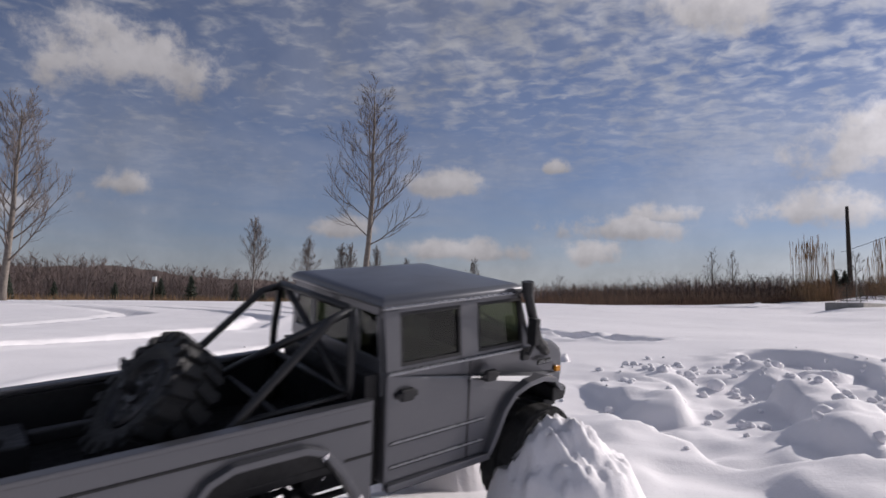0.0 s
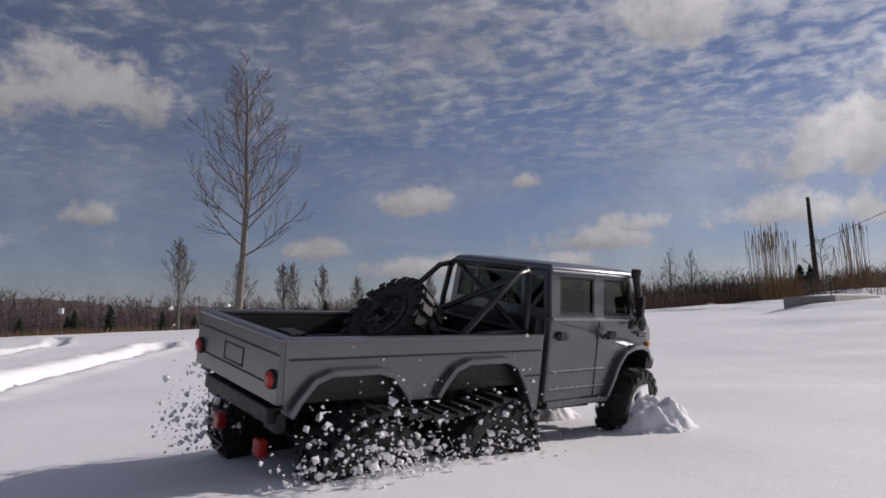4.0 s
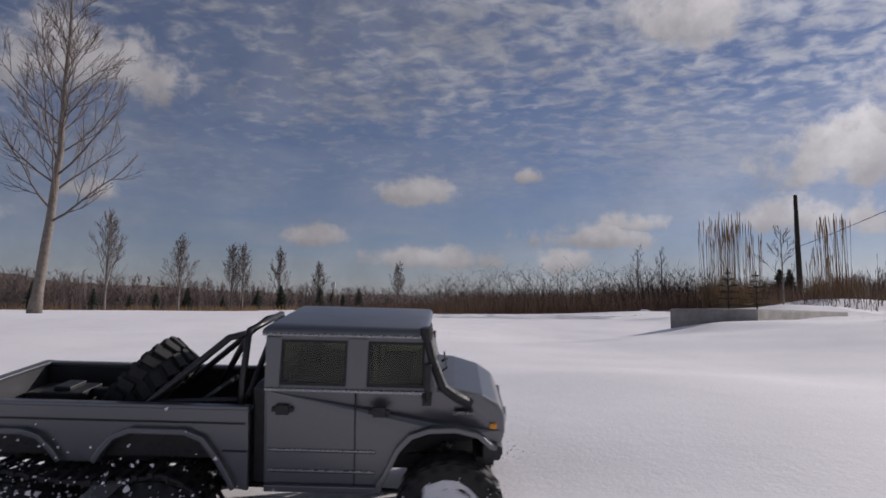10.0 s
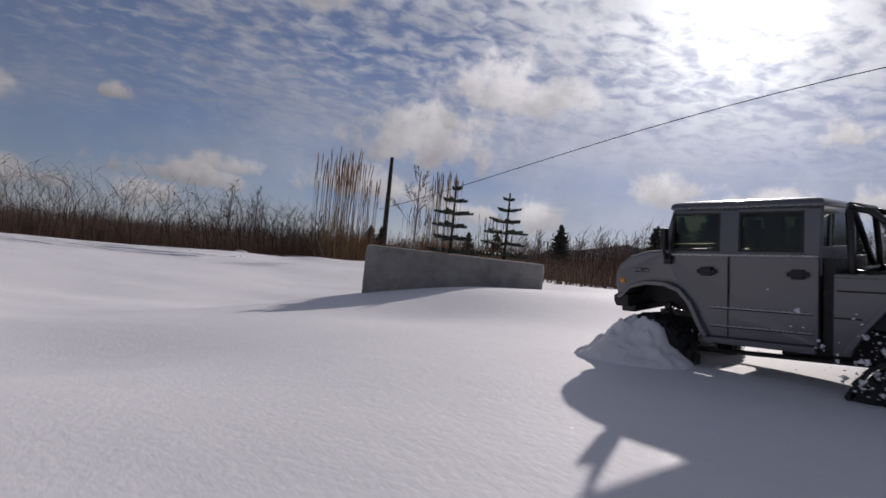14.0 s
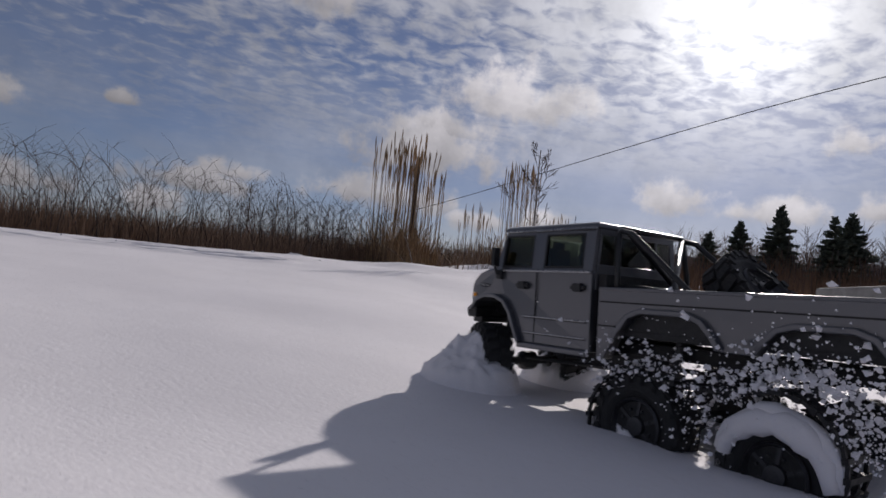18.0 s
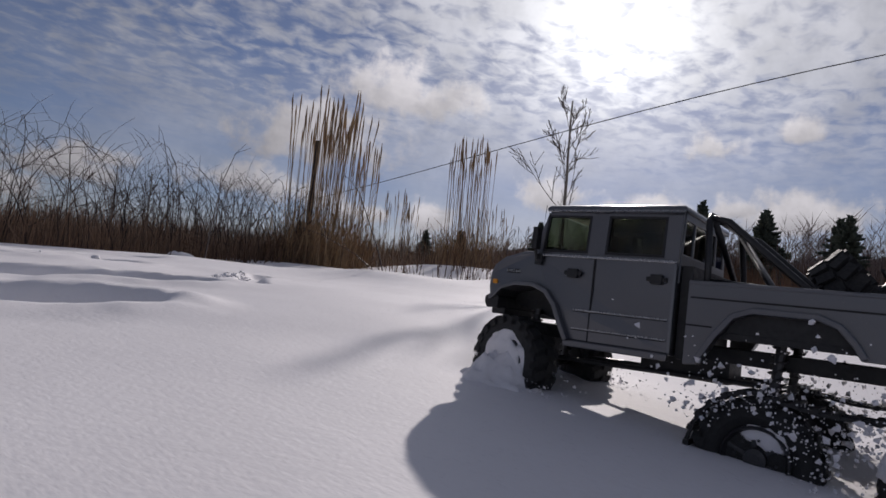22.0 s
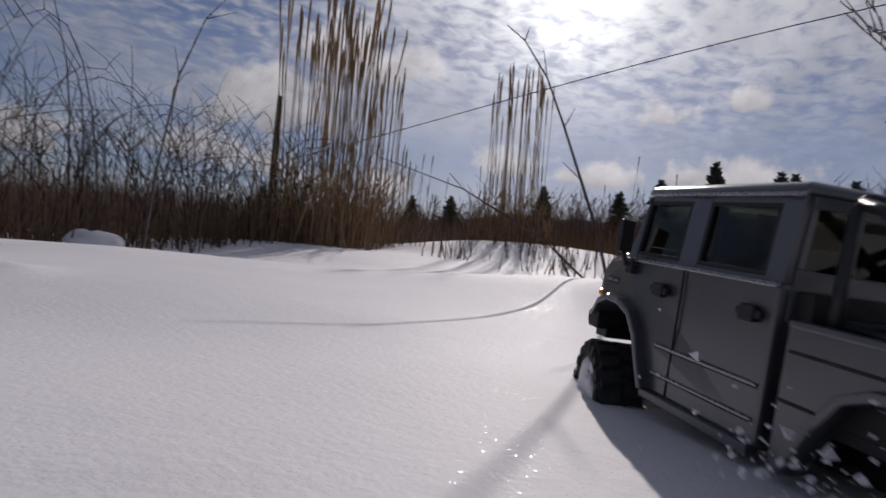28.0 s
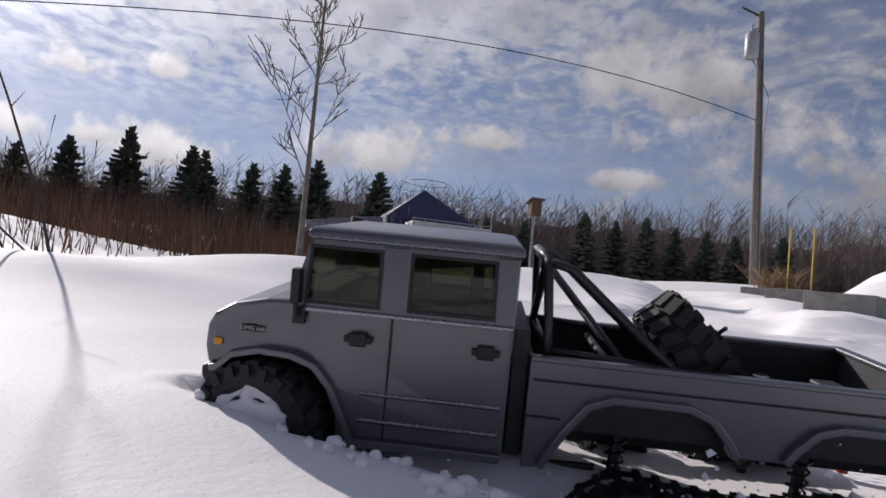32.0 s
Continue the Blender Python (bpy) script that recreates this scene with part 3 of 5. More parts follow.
def lug_mesh(side):
    m = Mesh()
    m.box((-0.0058, min(0.0015 * side, 0.0205 * side), 0.0565), (0.0058, max(0.0015 * side, 0.0205 * side), TYRE), pose(0, 0, 0, 0, 0, 14 * side))
    m.box((-0.0046, min(0.0180 * side, 0.0243 * side), 0.0500), (0.0046, max(0.0180 * side, 0.0243 * side), 0.0605))
    return m.quick("lug", RUBBER)


def add_lugs(wheel, lugs):
    for i in range(20):
        for side in (-1, 1):
            part("lug", lugs[side], wheel, "", pose(0, 0, 0, 0, 18 * (i + (0.5 if side > 0 else 0)), 0))


def rim_mesh():
    m = Mesh()
    m.lathe([(0.034, -0.017), (0.034, 0.017), (0.0315, 0.0195), (0.030, 0.016), (0.027, 0.010), (0.012, 0.012), (0.011, 0.018), (0.006, 0.019), (0.001, 0.019)], 28)
    for i in range(8):
        m.lathe([(0.0016, 0.012), (0.0016, 0.0165), (0.0004, 0.017)], 6, pose(0.020 * math.cos(i * math.pi / 4), 0, 0.020 * math.sin(i * math.pi / 4)))
    for i in range(6):
        m.box((-0.0022, 0.0105, 0.012), (0.0022, 0.0150, 0.030), pose(0, 0, 0, 0, i * 60, 0))
    return m.data("rim", STEEL)


def lump_mesh(name, size, seed, squash=(1, 1, 1), n=3):
    bm = bmesh.new()
    bmesh.ops.create_icosphere(bm, subdivisions=n, radius=size)
    for v in bm.verts:
        k = 1 + 0.35 * noise.noise(v.co * (2.2 / size) + Vector((seed, 0, 0))) + 0.16 * noise.noise(v.co * (6 / size) + Vector((0, seed, 0)))
        v.co = Vector((v.co.x * squash[0], v.co.y * squash[1], v.co.z * squash[2])) * k
    me = bpy.data.meshes.new(name)
    bm.to_mesh(me)
    bm.free()
    me.materials.append(SNOW)
    me.polygons.foreach_set("use_smooth", [True] * len(me.polygons))
    return me


def strip(points, y0, y1, thick):
    """A trim that follows a side line of (x, z), from y0 out to y1."""
    m = Mesh()
    out = []
    for i, (x, z) in enumerate(points):
        a, b = Vector(points[max(i - 1, 0)]), Vector(points[min(i + 1, len(points) - 1)])
        n = (b - a).normalized()
        out.append((x - n.y * thick, z + n.x * thick))
    k = len(points)
    p = [(x, y0, z) for x, z in points] + [(x, y0, z) for x, z in out] + [(x, y1, z) for x, z in points] + [(x, y1, z) for x, z in out]
    f = []
    for i in range(k - 1):
        f += [(i, i + 1, i + 1 + k, i + k), (i + 2 * k, i + 3 * k, i + 1 + 3 * k, i + 1 + 2 * k), (i + k, i + 1 + k, i + 1 + 3 * k, i + 3 * k), (i, i + 2 * k, i + 1 + 2 * k, i + 1)]
    f += [(0, k, 3 * k, 2 * k), (k - 1, 3 * k - 1, 4 * k - 1, 2 * k - 1)]
    return m.add(p, f)


def build_truck():
    truck = tagged(new("model_truck"), "grey six-wheeled radio-controlled pickup model driving through deep snow", "model truck")

    def nose(x):
        return x if x < 0.275 else 0.275 + (x - 0.275) * 0.76

    def taper(x, y, z):
        k = 1.0 if x < 0.19 else 1.0 - 0.20 * ((x - 0.19) / 0.13) ** 1.4
        return (nose(x), y * k, z)

    # lower cab and bonnet in one pressing, with an open wheel arch
    side = [(0.030, -0.058)] + FRONT_ARCH + [(0.316, -0.012), (0.322, 0.006), (0.320, 0.026), (0.311, 0.038), (0.285, 0.050), (0.250, 0.058), (0.226, 0.060), (0.030, 0.056)]
    m = Mesh()
    m.prism(side, -0.101, 0.101, taper)
    part("cab_body", m.data("cab_body", PAINT, 0.004, False), truck)
    # Dark block added so that no bright snow or sky shows through the arches.
    part("wheel_well", Mesh().prism([(nose(x), z - 0.001 if z > -0.044 else -0.044) for x, z in FRONT_ARCH], -0.044, 0.044).data("wheel_well", BLACK, 0.002), truck, "black block closing the front wheel arches")
    for s in (-1, 1):
        part("rocker_sill", Mesh().box((0.032, 0.096 if s > 0 else -0.106, -0.064), (0.168, 0.106 if s > 0 else -0.096, -0.056)).data("rocker_sill", PAINT, 0.0015), truck)
    for s in (-1, 1):
        for z in (-0.016, -0.040):
            rib = Mesh().prism([(0.036, z - 0.0010), (0.160, z - 0.0010), (0.160, z + 0.0014), (0.036, z + 0.0014)], s * 0.1005, s * 0.1030)
            part("door_rib", rib.data("door_rib", TRIM, 0.0007), truck)
            # A dark strip paints the shade that falls below the rib.
            part("rib_shade", Mesh().box((0.036, s * 0.1013 - 0.0006, z - 0.0022), (0.160, s * 0.1013 + 0.0006, z - 0.0012)).quick("rib_shade", GROOVE), truck)
        part("belt_trim", Mesh().box((0.031, s * 0.1020 - 0.0020, 0.0522), (0.222, s * 0.1020 + 0.0020, 0.0558)).data("belt_trim", TRIM, 0.0012), truck)
        for x in (0.136, ):
            part("door_gap", Mesh().box((x - 0.0008, s * 0.1012 - 0.0006, -0.055), (x + 0.0008, s * 0.1012 + 0.0006, 0.052)).quick("door_gap", GROOVE), truck)
        flare = strip([(x, z) for x, z in FRONT_ARCH] + [(0.308, -0.014)], 0.088, 0.110, 0.0065)
        if s < 0:
            flare.v = [(x, -y, z) for x, y, z in flare.v]
        flare.v = [(nose(x), y * (1.0 if x < 0.22 else 1.0 - 0.16 * (x - 0.22) / 0.1), z) for x, y, z in flare.v]
        part("wheel_flare", flare.data("wheel_flare", PAINT, 0.0015), truck)
        for arch in (MID_ARCH, REAR_ARCH):
            flare = strip([(x, z) for x, z in reversed(arch)], 0.094, 0.1125, 0.0070)
            if s < 0:
                flare.v = [(x, -y, z) for x, y, z in flare.v]
            part("wheel_flare", flare.data("wheel_flare", PAINT, 0.0015), truck)
        for x in (0.0525, 0.164):
            h = Mesh().box((x - 0.0125, s * 0.1035 - 0.0022, 0.0285), (x + 0.0125, s * 0.1035 + 0.0022, 0.0345))
            h.box((x - 0.0075, s * 0.1040 - 0.003, 0.0255), (x + 0.0075, s * 0.1040 + 0.003, 0.0375))
            part("door_handle", h.data("door_handle", BLACK, 0.0015), truck, "black door handle")
        part("indicator", Mesh().box((0.2920, s * 0.0850 - 0.0025, 0.0095), (0.3000, s * 0.0850 + 0.0025, 0.0160)).data("indicator", AMBER, 0.001), truck, "amber side indicator")
        part("headlight", Mesh().lathe([(0.011, 0.0), (0.011, 0.004), (0.004, 0.006)], 18, pose(0.3085, 0.052 * s, 0.016, 0, 0, -90)).data("headlight", CHROME), truck)
        badge = part("badge", Mesh().box((0.2500, s * 0.0935 - 0.001, 0.0265), (0.2720, s * 0.0935 + 0.001, 0.0325), ).data("badge", GROOVE), truck, "small raised model badge")
        text = bpy.data.curves.new("lettering", "FONT")
        text.body, text.size, text.extrude = "UMG 6x6", 0.0056, 0.0003
        text.align_x, text.align_y = "CENTER", "CENTER"
        probe = bpy.data.objects.new("lettering", text)
        scene.collection.objects.link(probe)
        bpy.context.view_layer.update()
        letters = bpy.data.meshes.new_from_object(probe)
        bpy.data.objects.remove(probe)
        letters.materials.append(BADGE)
        part("lettering", letters, badge, "light grey lettering", pose(0.2610, s * 0.0950, 0.0295, 90, 0, 0 if s < 0 else 180))
    front = Mesh()
    front.box((0.290, -0.060, -0.004), (0.3112, 0.060, 0.026))
    part("grille", front.data("grille", BLACK, 0.002), truck)
    bump = Mesh().prism([(0.300, -0.026), (0.326, -0.026), (0.331, -0.018), (0.331, -0.010), (0.322, -0.006), (0.300, -0.008)], -0.092, 0.092, lambda x, y, z: (nose(x) - 0.010 * (abs(y) / 0.092) ** 3, y, z))
    bump.box((0.275, -0.085, -0.034), (0.298, 0.085, -0.024))
    part("front_bumper", bump.data("front_bumper", BLACK, 0.002), truck)

    # upper cab: pillars, header and sill with real openings
    def lean(y, z):
        return y * (1.0 - 0.075 * (z - 0.056) / 0.06)
    for s in (-1, 1):
        def wall(name, outline, mat_=PAINT, inner=0.0935, outer=0.1005, bevel=0.0012):
            mm = Mesh().prism(outline, inner * s, outer * s)
            mm.v = [(x, lean(y, z), z) for x, y, z in mm.v]
            return part(name, mm.data(name, mat_, bevel), truck)
        wall("rear_pillar", [(0.030, 0.055), (0.047, 0.055), (0.0485, 0.114), (0.030, 0.114)])
        wall("centre_pillar", [(0.124, 0.055), (0.148, 0.055), (0.149, 0.114), (0.125, 0.114)])
        wall("front_pillar", [(0.215, 0.055), (0.229, 0.055), (0.214, 0.114), (0.2145, 0.114)])
        wall("window_sill", [(0.047, 0.054), (0.215, 0.054), (0.215, 0.0595), (0.047, 0.0595)], PAINT, 0.094, 0.0995)
        wall("roof_rail", [(0.030, 0.110), (0.214, 0.110), (0.212, 0.118), (0.030, 0.118)], PAINT, 0.094, 0.0998)
        for name, x0, x1, x2 in (("rear_window", 0.047, 0.1245, 0.125), ("front_window", 0.148, 0.2155, 0.2145)):
            frame_ = Mesh()
            o = [(x0, 0.0590), (x1, 0.0590), (x2, 0.1105), (x0 + 0.001, 0.1105)]
            i = [(x0 + 0.0032, 0.0622), (x1 - 0.0032, 0.0622), (x2 - 0.0032, 0.1075), (x0 + 0.0042, 0.1075)]
            for a in range(4):
                b = (a + 1) % 4
                frame_.prism([o[a], o[b], i[b], i[a]], 0.0955 * s, 0.1002 * s)
            frame_.v = [(x, lean(y, z), z) for x, y, z in frame_.v]
            seal = part(name, frame_.data(name, BLACK), truck, "black-framed tinted side window")
            pane = Mesh().prism(i, 0.0968 * s, 0.0974 * s)
            pane.v = [(x, lean(y, z), z) for x, y, z in pane.v]
            part("pane", pane.quick("pane", GLASS), seal).visible_shadow = False
    roof = Mesh()
    ring = [(0.026, 0.0965, 0.1165), (0.026, 0.0965, 0.1205), (0.0275, 0.0945, 0.1235), (0.031, 0.0895, 0.1258), (0.040, 0.078, 0.1275), (0.075, 0.045, 0.1290)]
    for x0, y0, z0 in ring:
        x1 = 0.2180 - (x0 - 0.026) * 1.0
        for cx, cy in ((x0, -y0), (x1, -y0 * 0.97), (x1, y0 * 0.97), (x0, y0)):
            roof.v.append((cx, cy, z0))
    for i in range(len(ring) - 1):
        for j in range(4):
            a, b = 4 * i + j, 4 * i + (j + 1) % 4
            roof.f.append((a, b, b + 4, a + 4))
    n = 4 * (len(ring) - 1)
    roof.f += [(0, 3, 2, 1), (n, n + 1, n + 2, n + 3)]
    part("roof", roof.data("roof", PAINT, 0.0016, True), truck, "smooth dark grey roof")
    for s in (-1, 1):
        rail = Mesh().tube([(0.027, 0.0968 * s, 0.1168), (0.2150, 0.0942 * s, 0.1168)], 0.0017, 6)
        part("drip_rail", rail.quick("drip_rail", TRIM), truck)
    screen = Mesh().add([(0.2285, -0.090, 0.060), (0.2285, 0.090, 0.060), (0.2135, 0.084, 0.114), (0.2135, -0.084, 0.114)], [(0, 1, 2, 3)])
    part("windscreen", screen.quick("windscreen", GLASS), truck).visible_shadow = False
    for name, y0, y1, z0, z1 in (("rear_sill", -0.093, 0.093, 0.030, 0.066), ("rear_header", -0.093, 0.093, 0.108, 0.118), ("rear_post", -0.093, -0.087, 0.066, 0.108), ("rear_post", -0.052, -0.046, 0.066, 0.108),
                                 ("rear_post", 0.046, 0.052, 0.066, 0.108), ("rear_post", 0.087, 0.093, 0.066, 0.108)):
        back = Mesh().box((0.029, y0, z0), (0.033, y1, z1))
        back.v = [(x, lean(y, z) if z > 0.056 else y, z) for x, y, z in back.v]
        part(name, back.data(name, PAINT, 0.001), truck)
    for y0, y1 in ((-0.086, -0.053), (-0.045, 0.045), (0.053, 0.086)):
        part("rear_pane", Mesh().box((0.0305, y0, 0.066), (0.0312, y1, 0.108)).quick("rear_pane", GLASS), truck).visible_shadow = False
    inside = Mesh()
    inside.box((0.035, -0.080, 0.050), (0.215, 0.080, 0.058)).box((0.195, -0.085, 0.058), (0.226, 0.085, 0.068))
    for x in (0.060, 0.140):
        for y in (-0.045, 0.045):
            inside.box((x, y - 0.022, 0.056), (x + 0.012, y + 0.022, 0.092)).box((x + 0.003, y - 0.010, 0.091), (x + 0.010, y + 0.010, 0.103))
    part("cabin_lining", inside.data("cabin_lining", SEAT, 0.002), truck, "black seats and dashboard")
    wiper = Mesh().tube([(0.233, -0.03, 0.063), (0.240, -0.03, 0.068), (0.236, 0.02, 0.078)], 0.0012, 5).tube([(0.233, 0.03, 0.063), (0.240, 0.03, 0.068)], 0.002, 5)
    part("wiper", wiper.quick("wiper", BLACK), truck)
    for s in (-1, 1):
        mir = Mesh().tube([(0.213, 0.098 * s, 0.050), (0.219, 0.108 * s, 0.048), (0.219, 0.113 * s, 0.060)], 0.0028, 6)
        mir.box((0.215, 0.106 * s if s > 0 else -0.119, 0.060), (0.2225, 0.119 if s > 0 else -0.106, 0.090))
        mir.box((0.2125, 0.099 * s if s > 0 else -0.105, 0.040), (0.2235, 0.105 if s > 0 else -0.099, 0.055))
        part("wing_mirror", mir.data("wing_mirror", BLACK, 0.0015), truck, "black wing mirror")
    snork = Mesh().tube([(0.268, -0.089, 0.040), (0.252, -0.098, 0.050), (0.236, -0.103, 0.062), (0.224, -0.104, 0.092), (0.217, -0.102, 0.118)], [0.006, 0.0065, 0.006, 0.0055, 0.0055], 10)
    snork.tube([(0.217, -0.102, 0.116), (0.2165, -0.102, 0.124), (0.2160, -0.102, 0.130)], [0.0062, 0.0075, 0.0070], 10)
    part("snorkel", snork.data("snorkel", BLACK), truck, "black raised air intake")

    # load bed
    top = 0.031
    outer = [(0.0135, -0.064)] + MID_ARCH + REAR_ARCH + [(-0.347, -0.026), (-0.350, top), (0.0135, top)]
    for s in (-1, 1):
        part("bed_side", Mesh().prism(outer, 0.0975 * s, 0.1045 * s).data("bed_side", PAINT, 0.001), truck)
        part("bed_rail", Mesh().box((-0.351, 0.094 * s if s > 0 else -0.1055, top - 0.002), (0.0135, 0.1055 if s > 0 else -0.094, top + 0.003)).data("bed_rail", PAINT, 0.0015), truck)
        part("bed_groove", Mesh().box((-0.345, s * 0.1050 - 0.0006, 0.0130), (0.010, s * 0.1050 + 0.0006, 0.0150)).quick("bed_groove", GROOVE), truck)
        part("bed_groove", Mesh().box((-0.016, s * 0.1050 - 0.0006, -0.0190), (0.013, s * 0.1050 + 0.0006, -0.0170)).quick("bed_groove", GROOVE), truck)
        lamp = part("tail_lamp", Mesh().lathe([(0.0095, 0.0), (0.0095, 0.004), (0.0085, 0.0048)], 20, pose(-0.351, 0.0905 * s, -0.006, 0, 0, 90)).data("tail_lamp", GROOVE), truck, "round red tail lamp")
        part("lens", Mesh().lathe([(0.0085, 0.004), (0.0080, 0.0062), (0.003, 0.0075)], 20, pose(-0.351, 0.0905 * s, -0.006, 0, 0, 90)).data("lens", RED, 0, True), lamp, "red lens")
        liner = Mesh().box((-0.340, 0.091 * s if s > 0 else -0.0965, -0.025), (0.006, 0.0965 if s > 0 else -0.091, 0.0275))
        part("bed_liner", liner.data("bed_liner", BLACK), truck)
    gate = Mesh().box((-0.353, -0.1035, -0.028), (-0.344, 0.1035, top))
    gate_ob = part("tailgate", gate.data("tailgate", PAINT, 0.0015), truck)
    part("gate_cap", Mesh().box((-0.3535, -0.1050, top - 0.001), (-0.340, 0.1050, top + 0.0035)).data("gate_cap", PAINT, 0.0015), gate_ob)
    for z in (-0.0120, 0.0170):
        part("gate_groove", Mesh().box((-0.3538, -0.100, z), (-0.3525, 0.100, z + 0.0015)).quick("gate_groove", GROOVE), gate_ob)
    recess = Mesh()
    for y0, z0, y1, z1 in ((-0.024, -0.008, 0.024, -0.0066), (-0.024, 0.0095, 0.024, 0.011), (-0.024, -0.008, -0.0226, 0.011), (0.0226, -0.008, 0.024, 0.011)):
        recess.box((-0.3537, y0, z0), (-0.3525, y1, z1))
    part("gate_recess", recess.quick("gate_recess", GROOVE), gate_ob)
    # Black slab added only to keep the gap behind the cab dark.
    part("gap_shade", Mesh().box((0.0145, -0.088, -0.060), (0.0285, 0.088, 0.052)).data("gap_shade", BLACK, 0.001), truck)
    floor_ = Mesh().box((-0.345, -0.097, -0.030), (0.012, 0.097, -0.022)).box((0.008, -0.097, -0.030), (0.0135, 0.097, 0.027))
    part("bed_floor", floor_.data("bed_floor", BLACK, 0.001), truck)
    under = Mesh().box((-0.349, -0.080, -0.052), (-0.332, 0.080, -0.036))
    under.box((-0.342, 0.060, -0.060), (-0.332, 0.088, -0.040)).box((-0.342, -0.088, -0.060), (-0.332, -0.060, -0.040))
    part("rear_crossbar", under.data("rear_crossbar", BLACK, 0.002), truck)

    # things carried in the bed
    for name, lo, hi in (("winch_box", (-0.300, 0.005, -0.022), (-0.245, 0.060, 0.014)), ("winch_lid", (-0.285, 0.012, 0.013), (-0.262, 0.050, 0.020)), ("battery_box", (-0.335, 0.030, -0.022), (-0.302, 0.085, 0.006)),
                         ("wheel_carrier", (-0.243, 0.030, 0.002), (-0.150, 0.040, 0.014)), ("tool_box", (-0.275, -0.070, -0.022), (-0.205, -0.035, -0.002))):
        part(name, Mesh().box(lo, hi).data(name, BLACK, 0.002), truck)
    part("winch_plate", Mesh().box((-0.2447, 0.030, -0.010), (-0.2435, 0.056, 0.008)).quick("winch_plate", STEEL), truck)
    part("cap", Mesh().lathe([(0.009, 0), (0.009, 0.005), (0.007, 0.006)], 16, pose(-0.245, -0.052, -0.002, 90, 0, 0)).data("cap", CHROME), truck, "pale filler cap")

    # roll cage of black tube
    r = 0.0042
    for s in (-1, 1):
        part("cage_hoop_leg", Mesh().tube([(-0.004, 0.086 * s, -0.022), (0.000, 0.084 * s, 0.060), (0.004, 0.078 * s, 0.108), (0.004, 0.070 * s, 0.117)], r, 8).data("cage_hoop_leg", SATIN, 0, True), truck)
        part("cage_stay", Mesh().tube([(0.002, 0.076 * s, 0.113), (-0.018, 0.078 * s, 0.108), (-0.118, 0.083 * s, 0.024), (-0.130, 0.083 * s, 0.010)], r, 8).data("cage_stay", SATIN, 0, True), truck)
        part("cage_brace", Mesh().tube([(0.003, 0.072 * s, 0.112), (-0.060, -0.040 * s, 0.040), (-0.085, -0.078 * s, 0.012)] if s < 0 else [(0.004, 0.060 * s, 0.114), (0.002, -0.070 * s, 0.034)], r, 8).data("cage_brace", SATIN, 0, True), truck)
    part("cage_hoop_top", Mesh().tube([(0.004, -0.072, 0.116), (0.004, 0.072, 0.116)], r, 8).data("cage_hoop_top", SATIN, 0, True), truck)
    part("cage_crossbar", Mesh().tube([(0.000, -0.083, 0.036), (0.000, 0.083, 0.036)], r * 0.9, 8).data("cage_crossbar", SATIN, 0, True), truck)
    part("cage_crossbar", Mesh().tube([(-0.062, -0.081, 0.022), (-0.062, 0.081, 0.022)], r * 0.9, 8).data("cage_crossbar", SATIN, 0, True), truck)
    for s in (-1, 1):
        part("cage_side_bar", Mesh().tube([(-0.002, 0.084 * s, 0.036), (-0.110, 0.083 * s, 0.030)], r * 0.8, 8).data("cage_side_bar", SATIN, 0, True), truck)

    # chassis
    bogie = []
    frame_ = Mesh()
    for s in (-1, 1):
        frame_.box((-0.340, 0.034 * s - 0.005, -0.058), (0.290, 0.034 * s + 0.005, -0.040))
        frame_.tube([(-0.060, 0.050 * s, -0.078), (0.200, 0.048 * s, -0.084)], 0.0035, 6)
    frame_.box((-0.020, -0.030, -0.085), (0.090, 0.030, -0.050))
    part("chassis", frame_.data("chassis", BLACK, 0.001), truck)
    for x in AXLES:
        axle = part("axle", Mesh().tube([(x, -0.075, AXLE_Z), (x, -0.020, AXLE_Z), (x, -0.012, AXLE_Z), (x, 0.012, AXLE_Z), (x, 0.020, AXLE_Z), (x, 0.075, AXLE_Z)], [0.007, 0.007, 0.016, 0.016, 0.007, 0.007], 10).data("axle", BLACK), truck)
        bogie.append((axle, AXLES.index(x)))
        for s in (-1, 1):
            rod = Mesh().tube([(x + 0.012, 0.056 * s, AXLE_Z - 0.020), (x + 0.004, 0.052 * s, -0.020)], 0.0055, 8)
            shock = part("shock_absorber", rod.quick("shock_absorber", STEEL), truck)
            coil = []
            for i in range(57):
                u = i / 56
                coil.append((x + 0.012 - 0.008 * u + 0.0088 * math.cos(u * 50.3), (0.056 - 0.004 * u) * s + 0.0088 * math.sin(u * 50.3), AXLE_Z - 0.010 + 0.078 * u))
            part("spring", Mesh().tube(coil, 0.0013, 4).quick("spring", STEEL), shock)
    for s in (-1, 1):
        part("mud_bracket", Mesh().box((-0.344, 0.052 * s - 0.008, -0.092), (-0.334, 0.052 * s + 0.008, -0.074)).data("mud_bracket", RED, 0.003), truck, "red bracket under the tail")

    # wheels
    tyre, rim, lugs = tyre_mesh(), rim_mesh(), {s: lug_mesh(s) for s in (-1, 1)}
    packs = [lump_mesh("packed_snow", 0.044, 3.0, (1.05, 0.24, 0.95), 4), lump_mesh("packed_snow", 0.024, 5.0, (1.2, 0.35, 0.7))]
    wheels = []
    for i, x in enumerate(AXLES):
        for s in (-1, 1):
            wheel = part("wheel", tyre, truck, "knobbly black tyre caked with snow", pose(x, (0.112 if i else 0.090) * s, AXLE_Z))
            part("rim", rim, wheel, "", pose(0, 0.003 * s, 0, 0, 0, 0 if s > 0 else 180))
            part("packed_snow", packs[1 if i else 0], wheel, "snow packed in the rim", pose(0.014 if i else 0, (0.012 if i else 0.0165) * s, 0.022 if i else 0, 0, 40 * i, 0))
